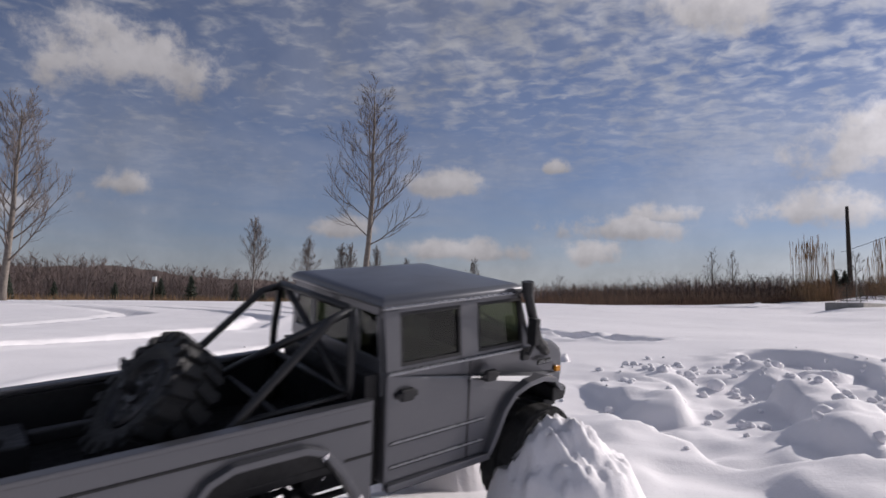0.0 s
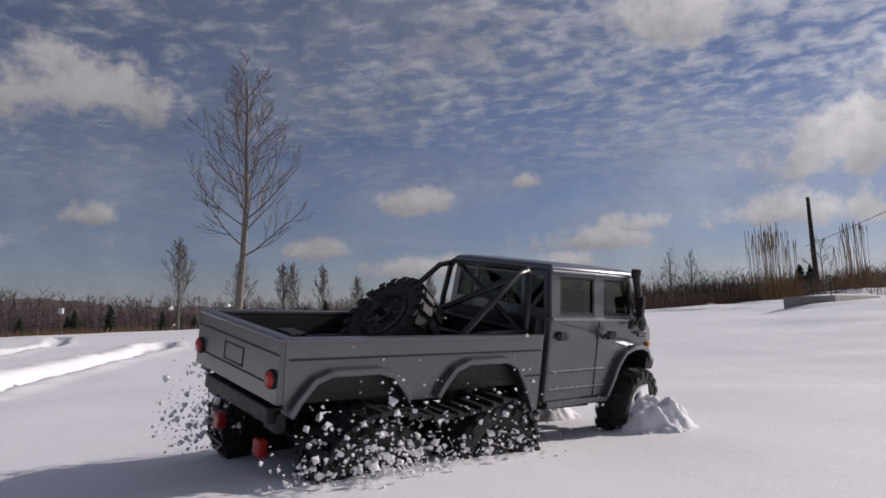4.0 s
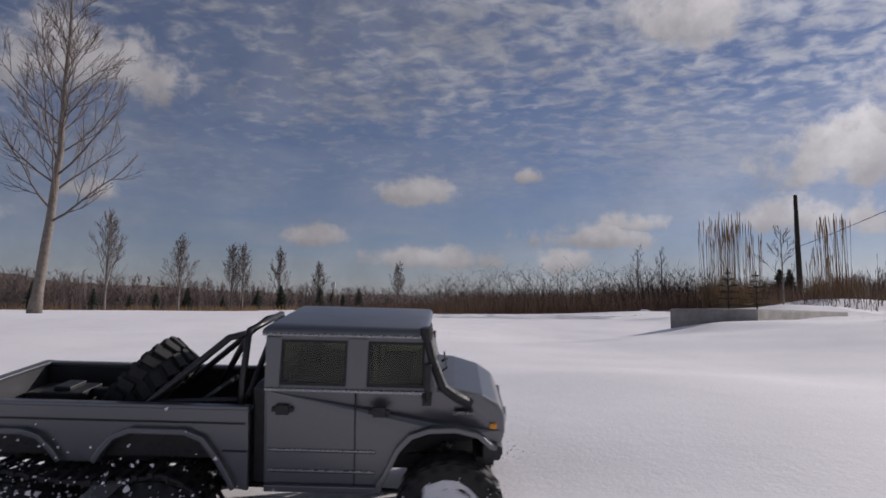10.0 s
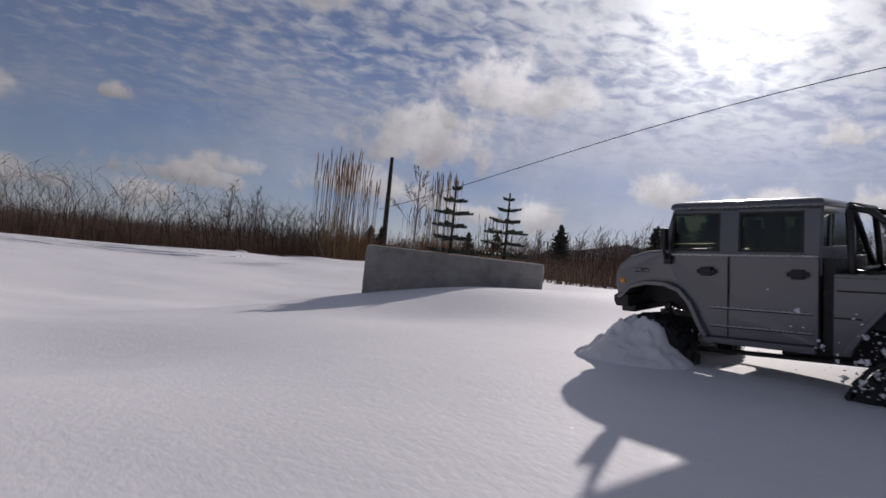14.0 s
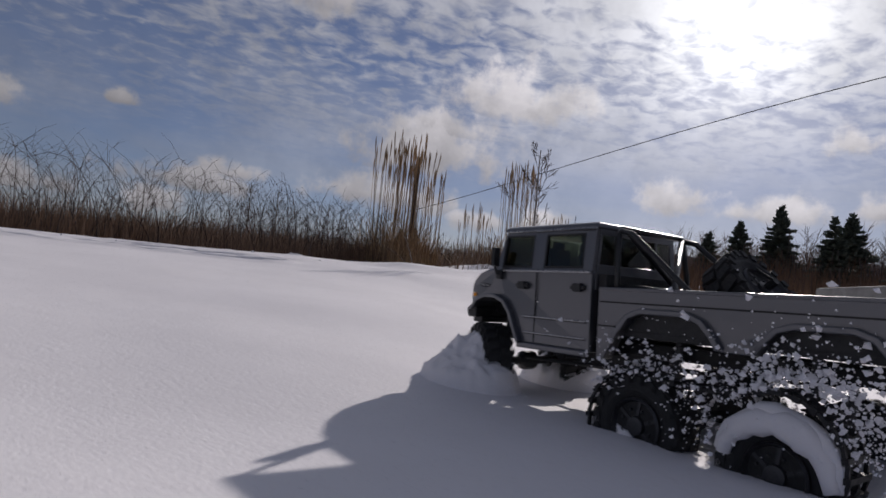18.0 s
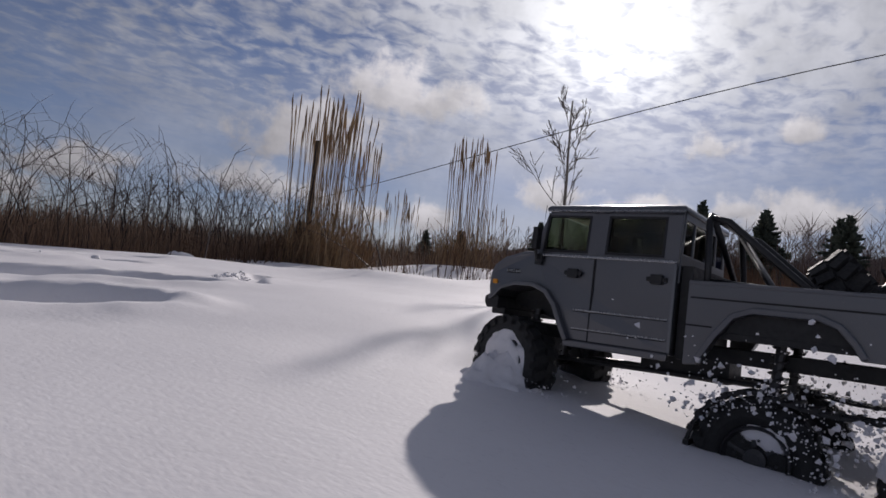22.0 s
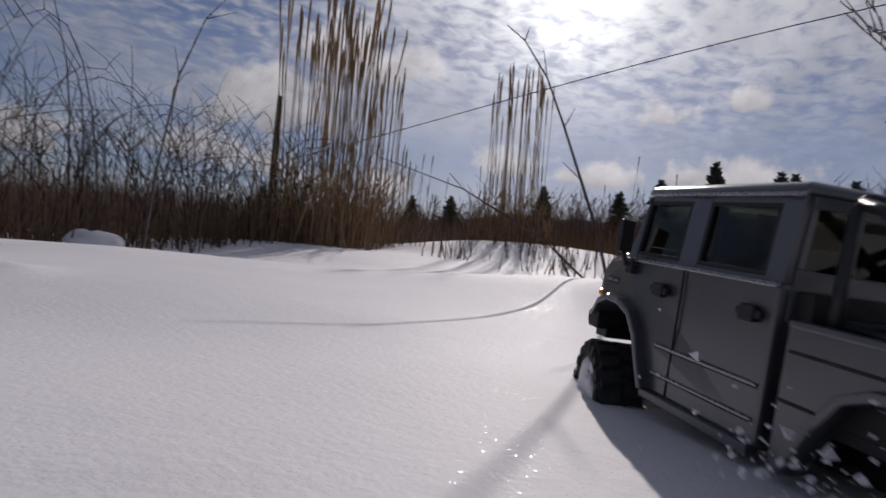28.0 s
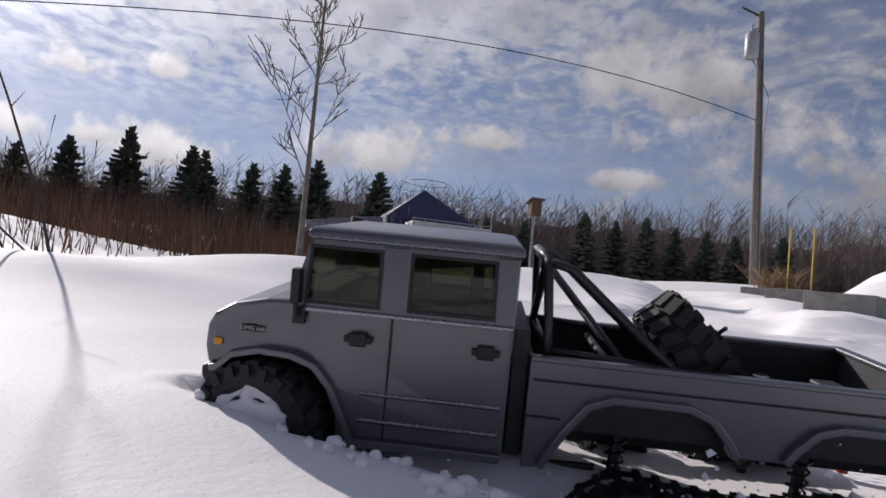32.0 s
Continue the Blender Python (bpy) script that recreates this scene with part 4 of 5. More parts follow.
            add_lugs(wheel, lugs)
            wheels.append((wheel, i, s, x))
    spare = part("spare_wheel", tyre, truck, "spare knobbly tyre leaning in the load bed", pose(-0.150, 0.006, 0.030, 0, 42, 0) @ pose(0, 0, 0, 0, 0, 90))
    part("rim", rim, spare, "", pose(0, 0.002, 0))
    add_lugs(spare, lugs)
    part("wheel_pin", Mesh().tube([(0, 0.016, 0), (0, 0.034, 0)], 0.0055, 8).tube([(-0.004, 0.032, 0), (0.034, 0.036, 0.014)], 0.0022, 5).data("wheel_pin", BLACK), spare, "black lever bolt")

    # snow belts over the two rear wheels of each side
    plate = Mesh().box((-0.0030, -0.026, -0.0022), (0.0030, 0.026, 0.0040)).box((-0.0045, -0.006, -0.0022), (0.0045, 0.006, 0.0022)).quick("belt_plate", BLACK)
    link = Mesh().box((-0.0085, -0.0022, -0.0018), (0.0085, 0.0022, 0.0018)).quick("belt_link", BLACK)
    R, front_x, rear_x = TYRE + 0.004, AXLES[1], AXLES[2]
    run = front_x - rear_x
    whole = 2 * run + 2 * math.pi * R
    count = 44
    for s in (-1, 1):
        belt = part("snow_belt", Mesh().tube([(front_x, 0.112 * s - 0.02, AXLE_Z + R), (front_x, 0.112 * s + 0.02, AXLE_Z + R)], 0.002, 5).quick("snow_belt", BLACK), truck, "black ladder track round the rear wheels")
        bogie.append((belt, 3))
        for i in range(count):
            d = whole * i / count
            if d < run:
                x, z, a = front_x - d, R - 0.010 * math.sin(math.pi * d / run), 0
            elif d < run + math.pi * R:
                a = (d - run) / R
                x, z, a = rear_x - R * math.sin(a), R * math.cos(a), math.degrees(-a)
            elif d < 2 * run + math.pi * R:
                x, z, a = rear_x + d - run - math.pi * R, -R, 180
            else:
                a = (d - 2 * run - math.pi * R) / R
                x, z, a = front_x + R * math.sin(a), -R * math.cos(a), 180 - math.degrees(a)
            at = pose(x, 0.112 * s, AXLE_Z + z, 0, a, 0)
            part("belt_plate", plate, belt, "", at)
            for y in (-0.022, 0.0, 0.022):
                part("belt_link", link, belt, "", at @ pose(0.0055, y, 0))
    rnd = random.Random(17)
    arc = [0.25 + 2.9 * i / 13 for i in range(14)]
    crust = Mesh()
    for y, r0, fat in ((0.138, 0.054, 0.014), (0.130, 0.062, 0.011)):
        crust.tube([(AXLES[2] + r0 * math.cos(a) + rnd.gauss(0, 0.001), y + rnd.gauss(0, 0.0015), AXLE_Z + r0 * math.sin(a)) for a in arc], [fat * rnd.uniform(0.8, 1.15) * math.sin(0.25 + 2.6 * i / 13) ** 0.5 for i in range(14)], 9)
    bogie.append((part("snow_crust", crust.quick("snow_crust", SNOW, True), truck, "thick snow crust on the rear tyre"), 2))
    return truck, wheels, bogie


TRUCK_OB, WHEELS, BOGIE = build_truck()


def build_spray(side, seed, count, reach):
    """Clods and crumbs thrown up round the rear wheels on one side."""
    rnd = random.Random(seed)
    m = Mesh()
    for i in range(count):
        x0 = rnd.choice((AXLES[1], AXLES[2], AXLES[2]))
        a = rnd.uniform(-0.3, 2.6)
        r = TYRE * rnd.uniform(0.9, 1.25) + rnd.expovariate(1 / reach)
        x = max(x0 - r * math.cos(a) * rnd.uniform(0.6, 1.2), -0.37)
        z = AXLE_Z - 0.035 + r * math.sin(a) * 0.8
        y = side * (0.112 + rnd.gauss(0.012, 0.024) + r * 0.12)
        size = min(0.0007 + rnd.expovariate(1 / 0.0008), 0.0045)
        if rnd.random() < 0.07:
            size = rnd.uniform(0.0025, 0.0052)
        turn = Matrix.Translation((x, y, z)) @ Euler([rnd.uniform(0, 6) for _ in range(3)]).to_matrix().to_4x4()
        p = [turn @ (Vector(c) * size * rnd.uniform(0.6, 1.3)) for c in ((1, 0, -.5), (-.5, .87, -.5), (-.5, -.87, -.5), (.6, .5, .6), (-.7, .3, .6), (.1, -.8, .7))]
        m.add(p, [(0, 2, 1), (3, 4, 5), (0, 1, 3), (1, 4, 3), (1, 2, 4), (2, 5, 4), (2, 0, 5), (0, 3, 5)])
    ob = new("snow_spray", m.quick("snow_spray", SNOW))
    return tagged(ob, "white snow crumbs thrown up by the rear wheels", "snow spray", "snow thrown by wheels", "stuff")


SPRAYS = [build_spray(s, 11 + s * 3 + n, 1900, 0.026) for s in (-1, 1) for n in (0,)]


def build_front_spray(side):
    rnd = random.Random(5 + side)
    m = Mesh()
    for i in range(1800):
        x = AXLES[0] + rnd.gauss(0.02, 0.045)
        y = side * (0.100 + abs(rnd.gauss(0, 0.02)))
        z = AXLE_Z - 0.035 + abs(rnd.gauss(0, 0.020))
        size = min(0.0004 + rnd.expovariate(1 / 0.0006), 0.0028)
        turn = Matrix.Translation((x, y, z)) @ Euler([rnd.uniform(0, 6) for _ in range(3)]).to_matrix().to_4x4()
        p = [turn @ (Vector(c) * size * rnd.uniform(0.6, 1.3)) for c in ((1, 0, -.5), (-.5, .87, -.5), (-.5, -.87, -.5), (.6, .5, .6), (-.7, .3, .6), (.1, -.8, .7))]
        m.add(p, [(0, 2, 1), (3, 4, 5), (0, 1, 3), (1, 4, 3), (1, 2, 4), (2, 5, 4), (2, 0, 5), (0, 3, 5)])
    return tagged(new("snow_spray", m.quick("snow_spray", SNOW)), "white snow pushed up by the front wheels", "snow spray", "snow thrown by wheels", "stuff")


FRONT_SPRAYS = [build_front_spray(s) for s in (-1, 1)]


def build_bank(side):
    """Lumpy snow heaped before and beside a front wheel."""
    n, m = 84, Mesh()
    for i in range(n):
        for j in range(n):
            x, y = 0.13 + 0.34 * i / (n - 1), side * (-0.02 + 0.30 * j / (n - 1))
            across = abs(y) - 0.116
            r = math.hypot((x - 0.258) / 0.066, across / 0.058)
            lump = noise.noise(Vector((x * 14, y * 14, side))) * 0.5 + noise.noise(Vector((x * 38, y * 38, 3 + side))) * 0.35 + noise.noise(Vector((x * 90, y * 90, 7))) * 0.28 + noise.noise(Vector((x * 210, y * 210, 9))) * 0.14
            top = 0.062 * math.exp(-r * r * 0.9) * (1 + 0.55 * lump)
            m.v.append((x, y, -0.118 + top - 0.16 * max(0.0, r - 1.25) + 0.009 * lump))
    m.f = [(i * n + j, (i + 1) * n + j, (i + 1) * n + j + 1, i * n + j + 1) for i in range(n - 1) for j in range(n - 1)]
    if side < 0:
        m.f = [tuple(reversed(f)) for f in m.f]
    return tagged(new("snow_bank", m.quick("snow_bank", SNOW, True)), "lumpy snow pushed up by a front wheel", "snow bank", "snow banks before the wheels")


BANKS = [build_bank(s) for s in (-1, 1)]


# ---- plants ----
def grow(limb, twig, p, way, length, radius, level, rnd, spread=38.0, lift=0.25, shrink=0.62, kids=4, fine=0.0035):
    """One limb and, from it, its branches."""
    n = 5 if level < 2 else 3
    path, radii, q, w = [p.copy()], [radius], p.copy(), way.copy()
    for i in range(n):
        w = (w + Vector((rnd.gauss(0, 0.10), rnd.gauss(0, 0.10), rnd.gauss(0, 0.05) + lift / n))).normalized()
        q = q + w * length / n
        path.append(q.copy())
        radii.append(max(radius * (1 - 0.78 * (i + 1) / n), min(fine, radius * 0.6)))
    (limb if level < 2 else twig).tube(path, radii, 5 if level < 1 else 4 if level < 2 else 3)
    if level >= 3:
        return
    for i in range(kids + (2 if level == 1 else 0)):
        u = 0.18 + 0.80 * (i + rnd.random()) / (kids + 2)
        j = min(int(u * n), n - 1)
        start = path[j].lerp(path[j + 1], u * n - j)
        base = (path[j + 1] - path[j]).normalized()
        round_ = Matrix.Rotation(rnd.uniform(0, 6.283), 3, base) @ base.orthogonal().normalized()
        a = radians(spread * rnd.uniform(0.7, 1.25))
        grow(limb, twig, start, (base * math.cos(a) + round_ * math.sin(a)).normalized(), length * shrink * rnd.uniform(0.6, 1.1) * (1.05 - 0.5 * u), max(radius * 0.5 * (1 - 0.5 * u) + 0.002, fine), level + 1, rnd, spread, lift, shrink, kids, fine)


def bare_tree(name, x, y, tall, seed, label, bole=0.20, crown=0.26, radius=0.11, limbs=17, spread=40.0, bend=(0.10, 0.06), rise=0.28, kids=4, fine=0.0035):
    rnd = random.Random(seed)
    z = floor_at(x, y) - 0.05
    tree = tagged(new(name), label, "tree")
    tree.matrix_basis = pose(x, y, z)
    trunk, limb, twig = Mesh(), Mesh(), Mesh()
    path, radii, n = [], [], 14
    for i in range(n + 1):
        u = i / n
        path.append(Vector((bend[0] * math.sin(u * 2.2) * tall * 0.25 + rnd.gauss(0, 0.004) * tall * u, bend[1] * u * tall * 0.3, u * tall)))
        radii.append(radius * (1.25 - u) ** 1.1 * (1.35 if i == 0 else 1.0) * 0.85 + 0.004)
    trunk.tube(path, radii, 9)
    for i in range(limbs):
        u = bole + (0.97 - bole) * (i / limbs) ** 0.85
        j = min(int(u * n), n - 1)
        start = path[j].lerp(path[j + 1], u * n - j)
        a = i * 2.4 + rnd.uniform(-0.4, 0.4)
        tilt = radians(spread * (1.15 - 0.6 * u) * rnd.uniform(0.85, 1.15))
        way = Vector((math.sin(tilt) * math.cos(a), math.sin(tilt) * math.sin(a), math.cos(tilt)))
        length = tall * crown * (1.25 - 0.85 * (u - bole) / (1 - bole)) * rnd.uniform(0.8, 1.15)
        grow(limb, twig, start, way, length, radii[j] * 0.30, 1, rnd, 36.0, rise, 0.58, kids, fine)
    part("trunk", trunk.quick("trunk", BARK, True), tree)
    part("crown", limb.add(twig.v, twig.f).quick("crown", TWIG), tree)
    return tree


bare_tree("park_tree", -1.75, 21.0, 7.1, 12, "tall bare maple with pale trunk standing in snow", 0.28, 0.29, 0.105, 32, 60.0, (0.16, 0.05), 0.52, 6, 0.0048)
bare_tree("park_tree", -12.9, 20.4, 6.2, 8, "bare spreading tree at the edge of the snow field", 0.20, 0.33, 0.11, 30, 56.0, (0.10, 0.06), 0.6, 6, 0.007)
for i, (x, y, tall) in enumerate(((-12.6, 49.8, 6.1), (-9.0, 53.0, 4.9), (-6.9, 59.3, 4.9), (-6.1, 59.6, 5.0), (-4.0, 64.4, 5.0), (-1.0, 68.6, 4.2), (6.7, 72.5, 4.6))):
    bare_tree("columnar_tree", x, y, tall, 20 + i, "narrow bare columnar tree before the wood", 0.20, 0.36, 0.070, 32, 30.0, (0.02, 0.02), 0.45, 4, 0.012)["group"] = "columnar trees"
bare_tree("thin_tree", 18.6, 39.0, 3.2, 41, "thin bare tree beyond the hedge", 0.1, 0.35, 0.05, 14, 38.0)
bare_tree("thin_tree", 19.7, 38.6, 3.0, 42, "thin bare tree beyond the hedge", 0.1, 0.35, 0.05, 14, 38.0)
bare_tree("sapling", 12.38, 17.30, 1.34, 51, "young bare sapling with upswept branches in snow", 0.30, 0.34, 0.011, 12, 52.0, (0.03, 0.03), 0.35, 3)


def stems(m, rnd, x, y, count, spot, low, tall, lean, radius, bend=0.0, plume=0.0):
    """Thin upright stems round one spot."""
    for _ in range(count):
        a, d = rnd.uniform(0, 6.283), spot * math.sqrt(rnd.random())
        px, py = x + d * math.cos(a), y + d * math.sin(a)
        h = rnd.uniform(low, tall)
        b = rnd.uniform(0, 6.283)
        k = rnd.gauss(0, lean)
        z = ZCACHE(px, py) - 0.03
        path = []
        for u in (0, 0.4, 0.75, 1.0):
            path.append((px + math.cos(b) * (k * u + bend * u * u) * h, py + math.sin(b) * (k * u + bend * u * u) * h, z + h * u * (1 - 0.35 * abs(bend) * u)))
        m.tube(path, [radius, radius * 0.9, radius * 0.7, radius * 0.3], 3) if plume or bend > 0.2 else m.spike(path[0], path[-1], radius)
        if plume:
            top = Vector(path[-1])
            m.tube([Vector(path[2]).lerp(top, 0.3), top, top + Vector((0, 0, plume))], [radius * 0.8, radius * 2.0, 0.0006], 4)


GRID_X, GRID_Y = np.meshgrid(np.arange(-80, 90, 0.5), np.arange(-65, 105, 0.5))
COARSE = height(GRID_X.ravel(), GRID_Y.ravel()).reshape(GRID_X.shape).tolist()


def ZCACHE(x, y):
    """Ground height on a half-metre grid, which is enough under plants."""
    return COARSE[min(max(round((y + 65) * 2), 0), 339)][min(max(round((x + 80) * 2), 0), 339)]


def reed_clump(x, y, spot, count, tall, seed):
    rnd = random.Random(seed)
    culms = Mesh()
    stems(culms, rnd, x, y, count, spot, tall * 0.7, tall, 0.06, 0.0048, 0.0, 0.10)
    stems(culms, rnd, x, y, count * 4, spot * 1.35, tall * 0.18, tall * 0.42, 0.18, 0.0045, 0.35)
    tagged(new("reed_clump", culms.quick("reed_clump", STRAW)), "tall dry straw-coloured reed grass clump", "reeds", "reed clumps", "stuff")



reed_clump(13.35, 21.25, 0.38, 46, 2.15, 1)
reed_clump(13.85, 21.55, 0.36, 40, 2.35, 2)
reed_clump(14.45, 21.6, 0.20, 20, 1.8, 3)
reed_clump(15.95, 20.85, 0.36, 44, 1.95, 4)
reed_clump(18.4, 24.6, 0.5, 30, 1.9, 5)
reed_clump(20.5, 23.5, 0.5, 26, 1.8, 6)
EDGE = [(13.5, 21.4), (12.2, 20.8), (10.9, 20.2), (9.5, 19.7), (8.3, 19.6), (7.5, 20.8), (6.9, 24.0), (6.0, 29.0), (4.0, 38.0), (0.0, 50.0)]


def along(line, u):
    parts_ = [math.dist(a, b) for a, b in zip(line, line[1:])]
    d = u * sum(parts_)
    for (a, b), s in zip(zip(line, line[1:]), parts_):
        if d <= s:
            k = d / s
            n = Vector((b[1] - a[1], a[0] - b[0])).normalized()
            return Vector((a[0] + (b[0] - a[0]) * k, a[1] + (b[1] - a[1]) * k)), n
        d -= s
    return Vector(line[-1]), n


def build_brambles():
    rnd = random.Random(77)
    m, low = Mesh(), Mesh()
    for i in range(900):
        u = rnd.random() ** 1.9
        p, n = along(EDGE, u)
        p = p + n * (abs(rnd.gauss(0, 1.0)) + 0.05)
        h = rnd.uniform(0.40, 1.05)
        reach = rnd.uniform(0.15, 1.1)
        a = rnd.uniform(0, 6.283)
        z = ZCACHE(p.x, p.y) - 0.04
        arch = rnd.random() < 0.6
        path = []
        for j in range(8):
            v = j / 7
            out = reach * v ** 1.6
            up = h * (math.sin(v * (2.3 if arch else 1.45)) / (1.0 if arch else 0.99))
            path.append((p.x + math.cos(a) * out, p.y + math.sin(a) * out, z + up))
        r = rnd.uniform(0.0028, 0.0055)
        m.tube(path, [r * (1 - 0.75 * j / 7) for j in range(8)], 3)
        for _ in range(3):
            j = rnd.randint(2, 6)
            q = Vector(path[j])
            b = rnd.uniform(0, 6.283)
            s = rnd.uniform(0.08, 0.32)
            m.tube([q, q + Vector((math.cos(b) * s * 0.4, math.sin(b) * s * 0.4, s * 0.5)), q + Vector((math.cos(b) * s * 0.8, math.sin(b) * s * 0.8, s * 0.75))], [r * 0.5, r * 0.4, 0.0007], 3)
    hedge = tagged(new("bramble_thicket", m.quick("bramble_thicket", CANE)), "tangled bare bramble canes along the snow edge", "brambles", kind="stuff")
    for i in range(3400):
        u = rnd.random() ** 1.7
        p, n = along(EDGE, u)
        p = p + n * (abs(rnd.gauss(0, 1.3)))
        stems(low, rnd, p.x, p.y, 4, 0.22, 0.16, 0.52, 0.25, 0.004 + 0.010 * u, 0.1)
    tagged(new("dead_grass", low.quick("dead_grass", WEED)), "matted brown dead grass under the brambles", "dead grass", kind="stuff")
    return hedge


build_brambles()


def inside(poly, x, y):
    hit = False
    for (ax, ay), (bx, by) in zip(poly, poly[1:] + poly[:1]):
        if (ay > y) != (by > y) and x < (bx - ax) * (y - ay) / (by - ay) + ax:
            hit = not hit
    return hit


WEEDS = [(13.6, 20.6), (13.4, 18.8), (13.1, 17.9), (14.0, 16.6), (17.0, 15.6), (24, 14.6), (29, 13.5), (34, 20), (30, 33), (20, 40), (9, 46), (8.4, 30), (10, 22), (12.5, 21.4)]


def build_weeds():
    rnd = random.Random(5)
    m, heads = Mesh(), Mesh()
    made = 0
    while made < 3600:
        x, y = rnd.uniform(8, 34), rnd.uniform(13, 46)
        d = math.hypot(x - 10, y - 17.5)
        if not inside(WEEDS, x, y) or rnd.random() > min(1.0, 9 / d) or (d < 7 and rnd.random() < 0.55):
            continue
        made += 1
        tall = 0.32 if d < 5 else 0.62 if d < 12 else 0.95 if d < 18 else 1.5
        stems(m, rnd, x, y, 6, 0.12 + 0.02 * d, tall * 0.35, tall, 0.22, 0.0025 + 0.0009 * d, 0.08)
        if d > 6 and made % 5 == 0:
            stems(heads, rnd, x, y, 2, 0.15, 0.5, 1.05, 0.10, 0.0016 + 0.0002 * d, 0.0, 0.02)
    tagged(new("weeds", m.quick("weeds", WEED)), "brown dead weeds standing out of the snow", "weeds", kind="stuff")
    tagged(new("seed_stalks", heads.quick("seed_stalks", CANE)), "thin dark seed stalks above the weeds", "weeds", kind="stuff")


build_weeds()


def lone_cane(path, r, label):
    m = Mesh().tube(path, [r * (1 - 0.8 * i / (len(path) - 1)) for i in range(len(path))], 5)
    rnd = random.Random(len(path))
    for i in range(2, len(path) - 1):
        q = Vector(path[i])
        b = rnd.uniform(0, 6.283)
        s = rnd.uniform(0.06, 0.14)
        m.tube([q, q + Vector((math.cos(b) * s * 0.7, math.sin(b) * s * 0.7, s * 0.6))], [r * 0.4, 0.0008], 3)
    tagged(new("cane", m.quick("cane", CANE)), label, "cane", "lone canes")


z0 = floor_at(11.35, 18.05)
lone_cane([(11.37, 18.04, z0 - 0.03), (11.33, 18.07, z0 + 0.12), (11.29, 18.11, z0 + 0.25), (11.25, 18.15, z0 + 0.38), (11.21, 18.19, z0 + 0.50), (11.15, 18.23, z0 + 0.58), (11.09, 18.25, z0 + 0.60)], 0.0052, "single tall cane leaning in clean snow")
lone_cane([(11.35, 18.07, z0 - 0.03), (11.22, 18.17, z0 + 0.09), (11.05, 18.31, z0 + 0.19), (10.88, 18.44, z0 + 0.24)], 0.0036, "low arching cane beside the tall one")
lone_cane([(11.50, 18.20, z0 - 0.02), (11.50, 18.24, z0 + 0.05), (11.50, 18.29, z0 + 0.11)], 0.0045, "short leaning cane in the snow")
z0 = floor_at(10.86, 19.36)
lone_cane([(10.86, 19.36, z0 - 0.03), (10.91, 19.41, z0 + 0.25), (11.00, 19.48, z0 + 0.60), (11.12, 19.54, z0 + 0.85), (11.26, 19.56, z0 + 0.93)], 0.006, "arching cane at the thicket edge")


def spruce(name, x, y, tall, seed, label, group="spruces", sparse=False):
    rnd = random.Random(seed)
    tree = tagged(new(name), label, "spruce", group)
    tree.matrix_basis = pose(x, y, floor_at(x, y) - 0.04)
    trunk = Mesh().tube([(0, 0, 0), (0, 0, tall * 0.5), (0, 0, tall)], [tall * 0.022, tall * 0.013, 0.004], 6)
    part("trunk", trunk.quick("trunk", DARKPOLE), tree)
    m = Mesh()
    rows = 9 if sparse else 24
    for i in range(rows):
        u = (i + 0.6) / rows
        z = tall * (0.08 + 0.90 * u)
        reach = tall * (0.31 if not sparse else 0.42) * (1 - u) ** 0.8 * rnd.uniform(0.75, 1.15) + 0.02 * tall
        for j in range(6 if sparse else 9):
            a = j * 6.283 / (6 if sparse else 9) + rnd.uniform(-0.3, 0.3) + i
            r = reach * rnd.uniform(0.55, 1.15)
            z = tall * (0.06 + 0.92 * u) + (0 if sparse else rnd.uniform(-0.022, 0.022) * tall)
            out, side = Vector((math.cos(a), math.sin(a), 0)), Vector((-math.sin(a), math.cos(a), 0))
            droop = -0.18 + 0.35 * u
            tip = Vector((0, 0, z)) + out * r + Vector((0, 0, r * droop))
            for s in range(7):
                v = 0.22 + 0.78 * s / 6
                q = Vector((0, 0, z)).lerp(tip, v)
                w = r * (0.30 if sparse else 0.42) * (1.2 - v)
                for e in (-1, 1):
                    end = q + side * e * w + out * w * 0.7 + Vector((0, 0, -w * rnd.uniform(0.05, 0.5)))
                    t = tall * (0.016 if not sparse else 0.012)
                    m.add([q - out * t, q + out * t + Vector((0, 0, t)), end, q + Vector((0, 0, -t * 1.6))], [(0, 1, 2), (1, 3, 2), (3, 0, 2)])
            m.spike(Vector((0, 0, z)), tip, tall * 0.006)
    part("crown", m.quick("crown", NEEDLE), tree)
    return tree


for i, (x, y, top) in enumerate(((33.9, 26.0, 3.7), (32.4, 24.0, 3.96), (30.9, 21.9, 4.26), (33.1, 20.3, 4.3), (35.3, 18.3, 4.3), (35.3, 15.8, 4.8), (37.0, 13.0, 5.0), (44.4, 2.8, 4.6), (41.1, 0.6, 5.1),
                                 (42.0, -1.9, 5.0), (39.5, -2.3, 5.0), (40.2, -4.6, 4.8), (39.3, -6.0, 4.7), (39.9, -8.4, 4.8), (28.4, 19.4, 3.4), (27.6, 17.2, 3.2), (24.5, 28.9, 2.2), (25.2, 28.0, 2.3), (26.0, 25.4, 2.7),
                                 (43.5, 5.5, 4.4), (38.6, -10.6, 4.9), (22.0, 31.5, 2.1), (23.2, 34.0, 2.3))):
    spruce("spruce", x, y, top - floor_at(x, y) + 0.3, 60 + i, "dark green spruce beyond the snow field")
spruce("spruce_sapling", 8.62, 12.34, 0.54, 91, "young spruce sapling growing by the concrete block", "spruce saplings", True)
spruce("spruce_sapling", 8.76, 12.14, 0.47, 92, "young spruce sapling growing by the concrete block", "spruce saplings", True)
